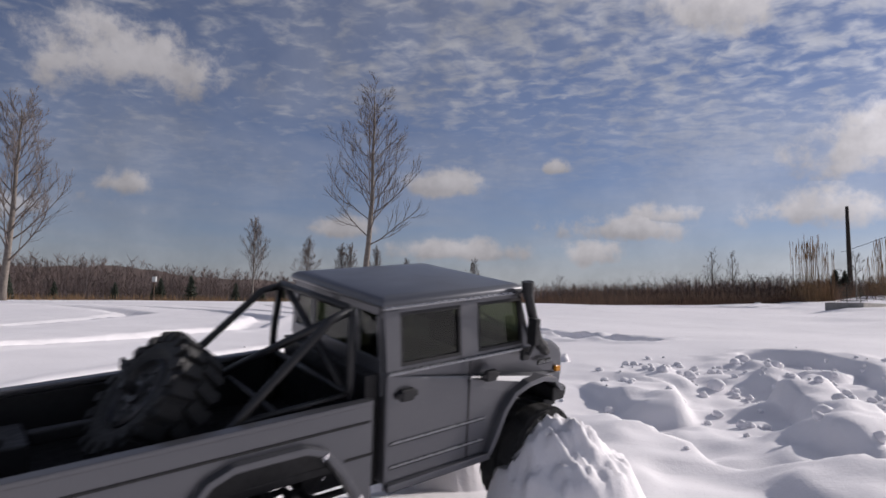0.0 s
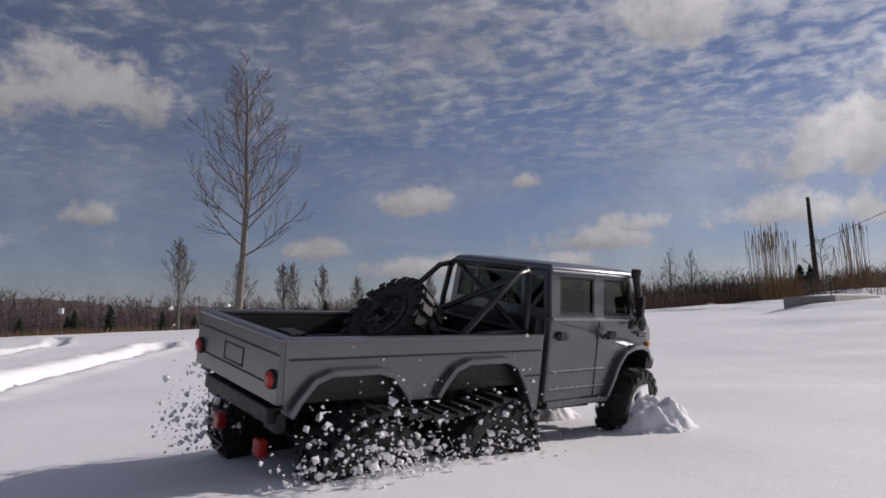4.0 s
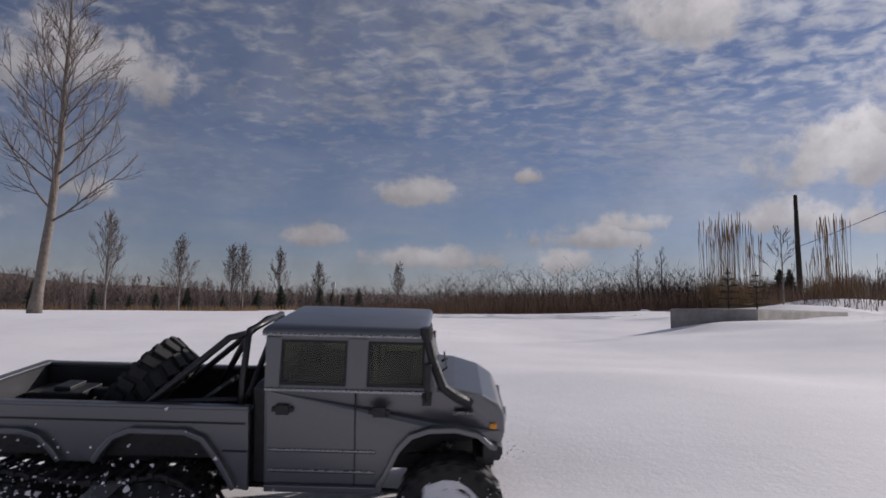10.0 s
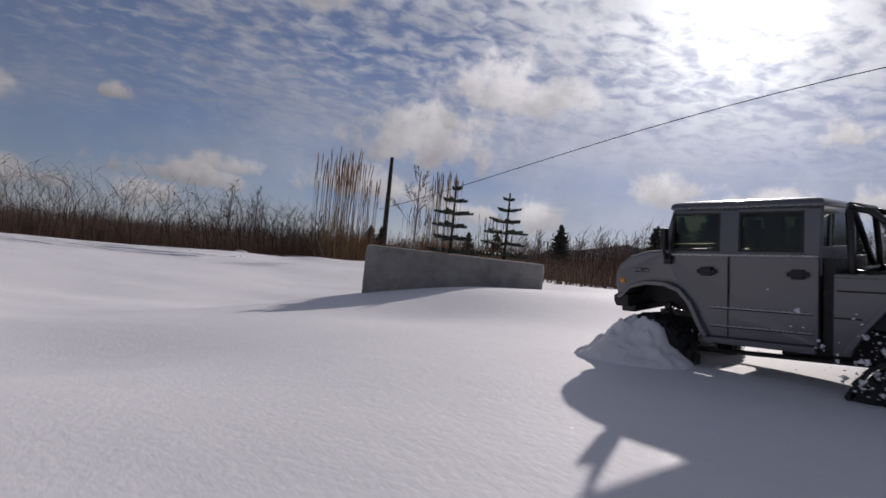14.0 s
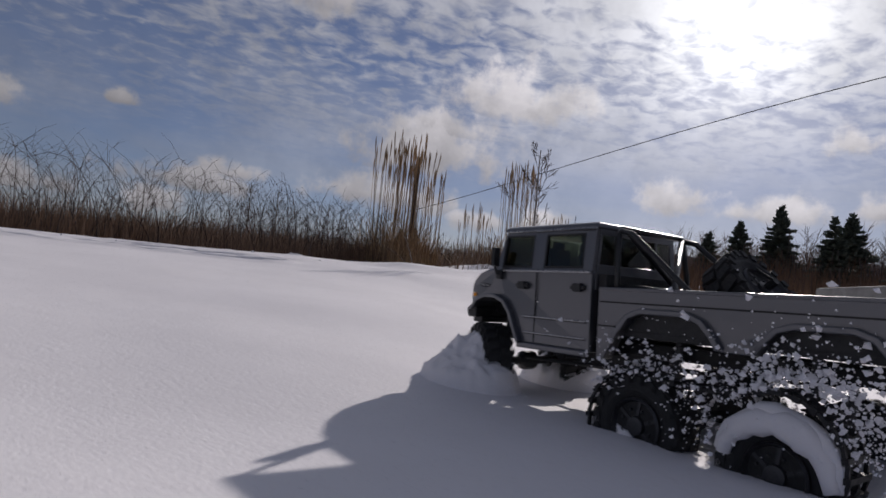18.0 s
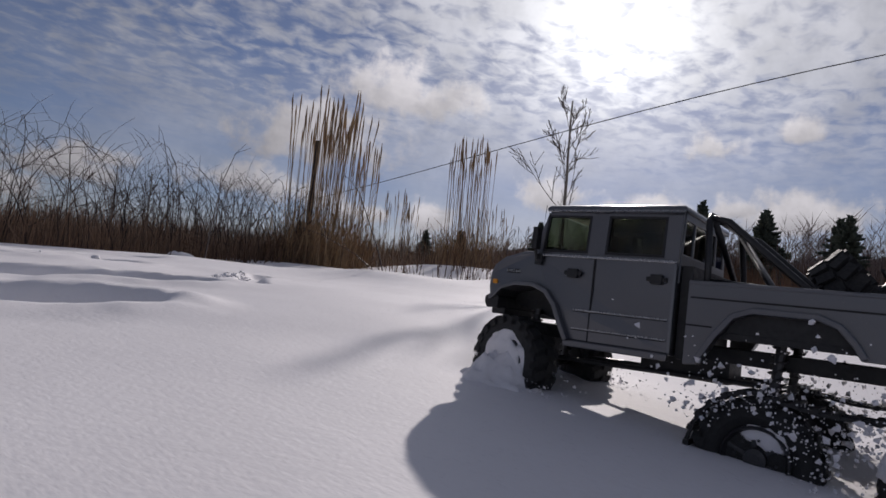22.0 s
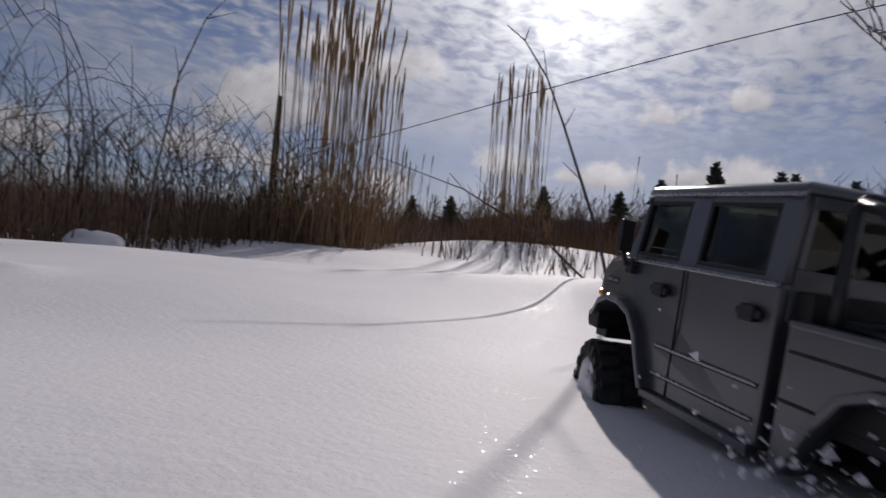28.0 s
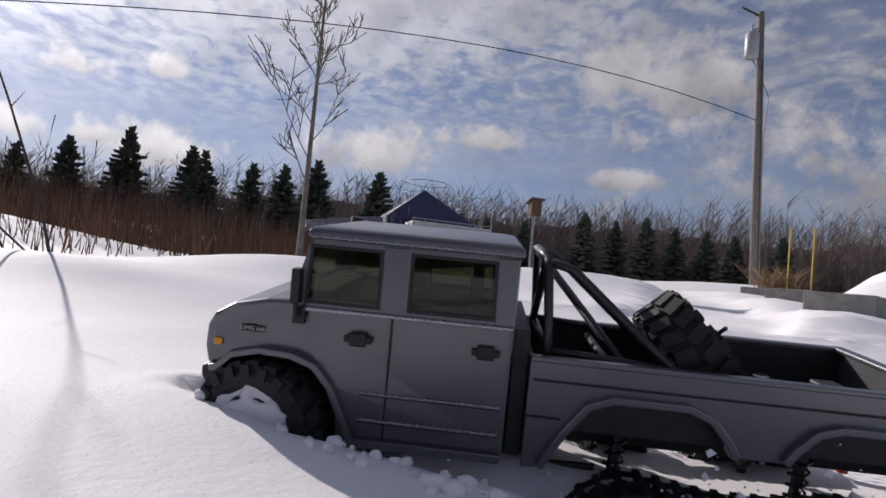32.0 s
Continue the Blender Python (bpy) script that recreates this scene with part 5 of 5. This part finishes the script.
bare_tree("larch", 8.3, 36.1, 1.6, 47, "small flat-branched bare larch in the hedge", 0.05, 0.42, 0.04, 20, 70.0, (0.02, 0.02), 0.05, 3)


def build_woods(name, line, depth, low, tall, count, seed, label, thick, name_axis, profile):
    """A far belt of bare trees: many thin trunks with forked tops."""
    rnd = random.Random(seed)
    m = Mesh()
    for _ in range(count):
        p, n = along(line, rnd.random())
        p = p + n * rnd.uniform(-depth, depth)
        k = float(np.interp(p.x if name_axis == 0 else p.y, *profile))
        z, h = ZCACHE(p.x, p.y) - 0.3, k * rnd.uniform(low, tall)
        r = thick * rnd.uniform(0.6, 1.3)
        base = Vector((p.x, p.y, z))
        top = base + Vector((rnd.gauss(0, 0.05) * h, rnd.gauss(0, 0.05) * h, h))
        m.spike(base, top, r * 0.6)
        wide = rnd.uniform(0.16, 0.34)
        for _ in range(20):
            u = rnd.uniform(0.15, 0.95)
            q = base.lerp(top, u)
            a, s = rnd.uniform(0, 6.283), h * wide * rnd.uniform(0.5, 1.1) * (1.05 - 0.50 * u)
            m.spike(q, q + Vector((math.cos(a) * s * 0.85, math.sin(a) * s * 0.85, s * rnd.uniform(0.6, 1.2))), r * 0.36)
    return tagged(new(name, m.quick(name, BROWN)), label, "woods", kind="stuff")


WEST = [(-60, 20), (-45, 38), (-29, 50), (-16, 60), (-3, 73), (10, 82), (25, 84), (45, 78)]
EAST = [(45, 60), (60, 40), (66, 15), (65, -5), (58, -20), (46, -34), (30, -48)]
WEST_TOP = ((-60, -40, -30, -20, 0, 25, 45), (5.4, 4.6, 3.7, 3.0, 2.5, 2.7, 3.4))
EAST_TOP = ((-48, -34, -20, -5, 15, 40, 60), (8.4, 9.4, 9.2, 8.6, 8.2, 6.4, 2.8))
build_woods("far_woods", WEST, 5, 0.6, 1.15, 3000, 1, "bare grey-brown woodland along the far field edge", 0.085, 0, WEST_TOP)
build_woods("far_woods", WEST, 5, 0.25, 0.6, 2600, 2, "low brown scrub before the far woodland", 0.06, 0, WEST_TOP)
build_woods("far_woods", EAST, 7, 0.66, 1.02, 3600, 3, "bare grey-brown woodland beyond the spruces", 0.085, 1, EAST_TOP)
build_woods("far_woods", EAST, 6, 0.25, 0.6, 2400, 4, "low brown scrub before the far woodland", 0.08, 1, EAST_TOP)
build_woods("far_woods", [(18, 46), (28, 44), (38, 36), (44, 26)], 4, 0.4, 1.0, 1200, 6, "brown hedge behind the reeds", 0.05, 0, ((0, 50), (2.2, 2.2)))
rnd_ = random.Random(9)
straw = Mesh()
for i in range(420):
    p, n = along(WEST, rnd_.uniform(0.02, 0.75))
    p = p + n * rnd_.uniform(6.5, 9.5)
    stems(straw, rnd_, p.x, p.y, 9, 0.9, 0.25, 0.62, 0.25, 0.035, 0.1)
tagged(new("field_grass", straw.quick("field_grass", STRAW)), "pale dry grass strip before the far woodland", "dry grass", kind="stuff")
for i in range(34):
    p, n = along(WEST, 0.06 + 0.60 * i / 34 + rnd_.uniform(-0.010, 0.010))
    p = p + n * 6.0
    spruce("evergreen_shrub", p.x, p.y, rnd_.uniform(1.2, 2.3), 200 + i, "dark evergreen shrub before the far woodland", "evergreen shrubs")


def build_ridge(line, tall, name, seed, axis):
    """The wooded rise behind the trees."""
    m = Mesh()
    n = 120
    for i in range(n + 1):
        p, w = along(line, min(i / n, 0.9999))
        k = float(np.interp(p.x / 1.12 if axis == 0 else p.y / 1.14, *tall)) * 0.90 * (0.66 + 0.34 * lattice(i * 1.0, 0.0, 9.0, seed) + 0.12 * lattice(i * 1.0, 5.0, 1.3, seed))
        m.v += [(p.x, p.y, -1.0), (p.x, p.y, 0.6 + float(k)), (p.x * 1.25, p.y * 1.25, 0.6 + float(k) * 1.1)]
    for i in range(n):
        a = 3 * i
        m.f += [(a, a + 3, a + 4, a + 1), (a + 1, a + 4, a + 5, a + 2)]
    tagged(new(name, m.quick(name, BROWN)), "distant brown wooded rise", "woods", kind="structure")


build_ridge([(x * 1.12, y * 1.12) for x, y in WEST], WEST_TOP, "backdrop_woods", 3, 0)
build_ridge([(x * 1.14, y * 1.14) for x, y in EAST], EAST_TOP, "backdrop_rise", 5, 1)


# ---- concrete blocks, poles and yard things ----
def concrete_block(corners, base, top, label):
    m = Mesh()
    n = len(corners)
    m.v = [(x, y, base) for x, y in corners] + [(x, y, top) for x, y in corners]
    m.f = [tuple(reversed(range(n))), tuple(range(n, 2 * n))] + [(i, (i + 1) % n, (i + 1) % n + n, i + n) for i in range(n)]
    ob = tagged(new("concrete_block", m.data("concrete_block", CONCRETE, 0.012)), label, "concrete block", "concrete blocks")
    return ob


concrete_block([(7.90, 11.95), (8.49, 11.69), (10.59, 13.45), (10.00, 13.71)], 0.1, 0.448, "weathered concrete block half buried in snow")


def plain_block(x, y, turn, base, top, label):
    c, s = math.cos(radians(turn)), math.sin(radians(turn))
    concrete_block([(x + c * a - s * b, y + s * a + c * b) for a, b in ((-0.915, -0.305), (0.915, -0.305), (0.915, 0.305), (-0.915, 0.305))], base, top, label)


plain_block(9.75, 11.05, 36, 0.0, 0.48, "weathered concrete block half buried in snow")
plain_block(11.0, 9.9, 36, 0.0, 0.50, "weathered concrete block half buried in snow")
for (x, y), z in zip(((14.55, 11.40), (17.65, 9.0), (21.65, 6.0)), (0.83, 0.99, 1.17)):
    plain_block(x, y, -60, 0.1, z, "concrete block at the edge of the ploughed lane")


def build_pole():
    base, top = Vector((26.35, 2.16, floor_at(26.35, 2.16) - 0.4)), Vector((26.24, 2.80, 10.44))
    pole = tagged(new("utility_pole"), "weathered wooden utility pole with a transformer", "utility pole")
    part("shaft", Mesh().tube([base, base.lerp(top, 0.5), top], [0.16, 0.14, 0.11], 14).quick("shaft", POLE, True), pole)
    t = base.lerp(top, 0.83) + Vector((0.0, 0.35, 0))
    can = Mesh().tube([t, t + Vector((0, 0, 0.05)), t + Vector((0, 0, 0.80)), t + Vector((0, 0, 0.88))], [0.19, 0.22, 0.22, 0.15], 16)
    tank = part("transformer", can.quick("transformer", ENAMEL, True), pole, "grey transformer can")
    part("bushing", Mesh().tube([t + Vector((0, 0, 0.86)), t + Vector((0, 0.03, 1.15))], [0.05, 0.03], 8).quick("bushing", CHROME), tank)
    part("fuse_arm", Mesh().tube([base.lerp(top, 0.985), base.lerp(top, 0.985) + Vector((0, 0.75, 0.15))], [0.04, 0.03], 6).tube([base.lerp(top, 0.95), base.lerp(top, 0.93) + Vector((0, 0.4, -0.1))], 0.02, 5).quick("fuse_arm", DARKPOLE), pole)
    part("service_drop", Mesh().tube([t + Vector((0, 0, 0.1)), t + Vector((0.1, -0.9, -1.1)), t + Vector((0.1, -0.8, -2.6)), base.lerp(top, 0.30) + Vector((0, -0.15, 0))], 0.012, 4).quick("service_drop", WIRE), pole)
    part("ground_lead", Mesh().tube([base.lerp(top, 0.83) + Vector((-0.13, 0.02, 0)), base.lerp(top, 0.1) + Vector((-0.16, 0.02, 0))], 0.012, 4).quick("ground_lead", WIRE), pole)
    return base.lerp(top, 0.64)


WIRE_END = build_pole()
far = Vector((27.0, 38.15, floor_at(27.0, 38.15) - 0.2))
tagged(new("spar_pole", Mesh().tube([far, Vector((26.97, 38.15, 4.2)), Vector((26.97, 38.15, 6.8))], [0.16, 0.13, 0.10], 8).quick("spar_pole", DARKPOLE, True)), "dark weathered pole behind the reeds", "pole")
wire_path = []
for k in range(25):
    v = 37.0 * k / 24
    wire_path.append(Vector((26.26 + 0.0349 * v, 2.68 + 0.9994 * v, 6.867 + 0.1813 * v - 0.01287 * v ** 2 + 0.00016 * v ** 3)))
tagged(new("overhead_wire", Mesh().tube(wire_path, 0.016, 4).quick("overhead_wire", WIRE)), "single black overhead wire", "wire")


def build_yard():
    # bird box
    z = floor_at(20.3, 12.7)
    box_ = tagged(new("bird_box"), "brown wooden bird box on a thin post", "bird box")
    part("post", Mesh().tube([(20.3, 12.7, z - 0.2), (20.3, 12.7, 2.0)], 0.025, 6).quick("post", GALV), box_)
    m = Mesh().prism([(20.20, 1.98), (20.40, 1.98), (20.40, 2.22), (20.20, 2.28)], 12.60, 12.80)
    part("house", m.data("house", TIMBER, 0.005), box_)
    part("lid", Mesh().prism([(20.16, 2.295), (20.45, 2.215), (20.45, 2.235), (20.16, 2.315)], 12.56, 12.84).data("lid", TIMBER), box_)
    # blue canopy
    tent = tagged(new("canopy_tent"), "blue peaked canopy tent beyond the weeds", "tent")
    gz = floor_at(30.7, 12.4)
    peak = Vector((30.7, 12.4, 3.75))
    corners = [Vector((29.2, 13.9, 2.55)), Vector((32.2, 13.9, 2.55)), Vector((32.2, 10.9, 2.55)), Vector((29.2, 10.9, 2.55))]
    m = Mesh()
    m.add([peak] + corners + [c - Vector((0, 0, 0.35)) for c in corners], [(0, 1 + i, 1 + (i + 1) % 4) for i in range(4)] + [(1 + i, 5 + i, 5 + (i + 1) % 4, 1 + (i + 1) % 4) for i in range(4)])
    part("roof_cover", m.quick("roof_cover", TARP), tent)
    for c in corners:
        part("leg", Mesh().tube([(c.x, c.y, gz - 0.1), c], 0.03, 6).quick("leg", WHITE), tent)
    tarp = Mesh().prism([(29.3, 0.9), (31.8, 0.9), (31.8, 2.0), (30.6, 2.35), (29.3, 2.1)], 9.2, 10.5)
    tagged(new("tarpaulin_cover", tarp.data("tarpaulin_cover", TARP, 0.05)), "stack covered with a blue tarpaulin", "tarpaulin")
    drape = Mesh().prism([(29.0, 0.9), (31.6, 0.9), (31.6, 1.9), (30.2, 2.6), (29.0, 2.0)], 13.9, 16.4, lambda x, y, zz: (x, y, zz if y < 15 else 0.9 + (zz - 0.9) * 0.75))
    tagged(new("tarpaulin_cover", drape.data("tarpaulin_cover", TARP, 0.05)), "sloping stack under a dark blue tarpaulin", "tarpaulin")
    tote = tagged(new("storage_tote"), "white storage tote in a wire cage", "storage tote")
    part("tank", Mesh().box((27.6, 10.9, 1.2), (28.8, 13.4, 2.35)).data("tank", WHITE, 0.06), tote)
    for k in range(8):
        y = 10.9 + 2.5 * k / 7
        part("cage_bar", Mesh().tube([(27.57, y, 1.1), (27.57, y, 2.42)], 0.012, 4).quick("cage_bar", GALV), tote)
    for zz in (1.4, 1.9, 2.42):
        part("cage_rail", Mesh().tube([(27.57, 10.88, zz), (27.57, 13.42, zz)], 0.014, 4).quick("cage_rail", GALV), tote)
    for x, y, r, top in ((33.0, 11.8, 0.85, 4.35), (33.4, 9.6, 0.75, 4.0)):
        ring = tagged(new("wire_hoop"), "tall round wire garden hoop", "wire hoop", "wire hoops")
        for zz in (top, top - 0.45):
            part("hoop", Mesh().tube([(x + r * math.cos(a), y + r * math.sin(a), zz) for a in np.linspace(0, 6.283, 25)], 0.016, 4).quick("hoop", GALV), ring)
        for a in np.linspace(0, 6.283, 9)[:-1]:
            part("upright", Mesh().tube([(x + r * math.cos(a), y + r * math.sin(a), 1.2), (x + r * math.cos(a), y + r * math.sin(a), top)], 0.012, 4).quick("upright", GALV), ring)
    # grass tuft and stakes by the pole
    rnd = random.Random(3)
    m = Mesh()
    stems(m, rnd, 22.0, 5.4, 260, 0.45, 0.4, 1.1, 0.3, 0.009, 0.45)
    tagged(new("grass_tuft", m.quick("grass_tuft", STRAW)), "golden dry grass tuft beside the blocks", "grass", kind="stuff")
    for x, y in ((21.6, 5.5), (21.2, 5.2)):
        tagged(new("marker_stake", Mesh().tube([(x, y, floor_at(x, y) - 0.1), (x, y, floor_at(x, y) + 1.75)], 0.020, 5).quick("marker_stake", YELLOW)), "thin yellow marker stake in snow", "stake", "marker stakes")
    lump = lump_mesh("snowy_stone", 0.075, 7.0, (1.5, 1.0, 0.75))
    ob = tagged(new("snowy_stone", lump), "stone capped with snow at the thicket edge", "stone")
    ob.matrix_basis = pose(11.10, 20.15, floor_at(11.10, 20.15) + 0.02)
    for x, y in ((2.6, 42.7), (-18.2, 45.1), (-26, 40)):
        z = floor_at(x, y)
        post = tagged(new("nest_box"), "small white nest box on a post before the wood", "nest box", "nest boxes")
        part("post", Mesh().tube([(x, y, z - 0.2), (x, y, z + 1.3)], 0.04, 6).quick("post", TIMBER), post)
        part("house", Mesh().box((x - 0.12, y - 0.12, z + 1.3), (x + 0.12, y + 0.12, z + 1.65)).data("house", WHITE, 0.02), post)


build_yard()


def build_clods():
    """Loose clods on the churned patch and beside the ruts."""
    rnd = random.Random(21)
    kinds = [lump_mesh("snow_clod", 0.03, s, (1, 1, 0.8), 2) for s in (1.0, 4.0, 9.0)]
    for i in range(190):
        if i < 165:
            x, y = rnd.gauss(1.12, 0.36), rnd.gauss(1.95, 0.40)
        else:
            line = RUTS[rnd.choice((0, 1, 5, 6))][0]
            p, n = along(line, rnd.random())
            p = p + n * rnd.choice((-0.16, 0.16)) * rnd.uniform(0.8, 1.4)
            x, y = p.x, p.y
        k = rnd.uniform(0.15, 0.55) + (0.35 if i % 9 == 0 and i < 165 else 0)
        ob = new("snow_clod", rnd.choice(kinds))
        ob.matrix_basis = pose(x, y, floor_at(x, y) + 0.006 * k, rnd.uniform(0, 40), 0, rnd.uniform(0, 360)) @ Matrix.Diagonal((k, k, k, 1))
        tagged(ob, "loose white snow clod beside a rut", "snow clod", "snow clods")
    # crumbled edge of the trench where the truck has stuck fast
    edge = [(9.94, 17.48), (9.90, 17.44), (9.82, 17.37), (9.76, 17.32), (9.67, 17.25), (9.60, 17.16)]
    for i in range(120):
        p, n = along(edge, rnd.random())
        x, y = p.x + n.x * rnd.gauss(0, 0.020), p.y + n.y * rnd.gauss(0, 0.020)
        k = rnd.uniform(0.06, 0.20) + (0.16 if i % 10 == 0 else 0)
        ob = new("snow_clod", rnd.choice(kinds))
        ob.matrix_basis = pose(x, y, floor_at(x, y) + 0.008 * k, rnd.uniform(0, 40), 0, rnd.uniform(0, 360)) @ Matrix.Diagonal((k * rnd.uniform(0.8, 1.5), k, k * rnd.uniform(0.7, 1.2), 1))
        tagged(ob, "snow crumb on the edge of the truck's trench", "snow clod", "snow clods")


build_clods()


STEER = [(0, 6), (1, 6), (2, -6), (3, 10), (6, 7), (7, -4), (8, 2), (9, 5), (10, 0), (12, -4), (15.5, -2), (16, 0), (18, -24), (19, -10), (21, -8), (22, -14), (23, -32), (24, -32), (25, -18), (27.5, -14), (28, -16), (29, -20), (30, -26), (31, -26), (32, -16)]


# How far the rear axles hang below the arches: seconds, forward, middle axle, rear axle.
SAG = [(0, 0, -0.014, -0.018), (10.5, 0, -0.014, -0.020), (12.0, 0.010, -0.026, -0.044), (18, 0.012, -0.044, -0.060), (22, 0.008, -0.058, -0.064), (24, 0.010, -0.042, -0.052), (25, 0.006, -0.066, -0.070), (28, 0.004, -0.050, -0.050), (29.5, -0.004, -0.046, -0.040), (32, -0.004, -0.042, -0.040)]


# How high the snow is heaped before the front wheels: seconds, metres.
HEAPED = [(0, 0.0), (1, -0.03), (3, -0.028), (6, -0.034), (10, -0.040), (11, -0.03), (12, -0.025), (13, -0.020), (15.5, -0.002), (16, -0.006), (17, 0.004), (18, -0.008), (19, -0.040), (20, -0.030), (22, -0.035), (23, -0.022), (24, -0.050), (25, -0.010), (28, -0.045), (29, -0.035), (32, -0.025)]


def sag(t, i):
    if i == 0:
        return (0.012, 0, float(np.interp(t, (0, 10, 12, 28, 29.1, 30, 32), (0.006, 0.006, -0.006, -0.006, -0.004, 0.024, 0.030))))
    ts = [r[0] for r in SAG]
    return (float(np.interp(t, ts, [r[1] for r in SAG])), 0, float(np.interp(t, ts, [r[i + 1 if i < 3 else 2] for r in SAG])))


def motions():
    walk(TRUCK_OB, [(t, pose(x, y, z, a, b, c)) for t, x, y, z, a, b, c in TRUCK])
    ts = [r[0] for r in TRUCK]
    run = np.r_[0, np.cumsum([math.dist(a[1:3], b[1:3]) for a, b in zip(TRUCK, TRUCK[1:])])]
    times = [i / 10 for i in range(321)]
    for wheel, i, s, x in WHEELS:
        rows = []
        for t in times:
            spin = math.degrees(np.interp(t, ts, run) / TYRE) + 25 * t
            steer = float(np.interp(t, [a for a, _ in STEER], [b for _, b in STEER])) if i == 0 else 0.0
            dx, _, dz = sag(t, i)
            rows.append((t, pose(x + dx, (0.090 if i == 0 else 0.112) * s, AXLE_Z + dz, 0, 0, steer) @ pose(0, 0, 0, 0, spin, 0)))
        walk(wheel, rows)
    for ob, i in BOGIE:
        walk(ob, [(t, pose(*sag(t, i))) for t in [k / 2 for k in range(65)]])
    for n, ob in enumerate(SPRAYS + FRONT_SPRAYS):
        rows = []
        for j, (t, x, y, z, a, b, c) in enumerate(TRUCK):
            rnd = random.Random(100 * n + j)
            lift = (-0.05 if t > 28.4 or t < 0.3 else -0.022 if 5 < t < 11.5 or 20 < t < 23 else 0.012 if 0.9 < t < 2.6 else 0.0) if n < 2 else 0.0 if 5 < t < 11.5 else -0.05 if t > 26 else -0.022
            rows.append((t, pose(x, y, z, a, b, c) @ pose(rnd.uniform(-0.01, 0.01), 0, lift + rnd.uniform(-0.006, 0.006), 0, rnd.uniform(-5, 5), 0)))
        walk(ob, rows)
    for ob in BANKS:
        rows = []
        for t, x, y, z, a, b, c in TRUCK:
            lift = float(np.interp(t, [r[0] for r in HEAPED], [r[1] for r in HEAPED]))
            rows.append((t, pose(x, y, z + lift, 0, b, c)))
        walk(ob, rows)


motions()
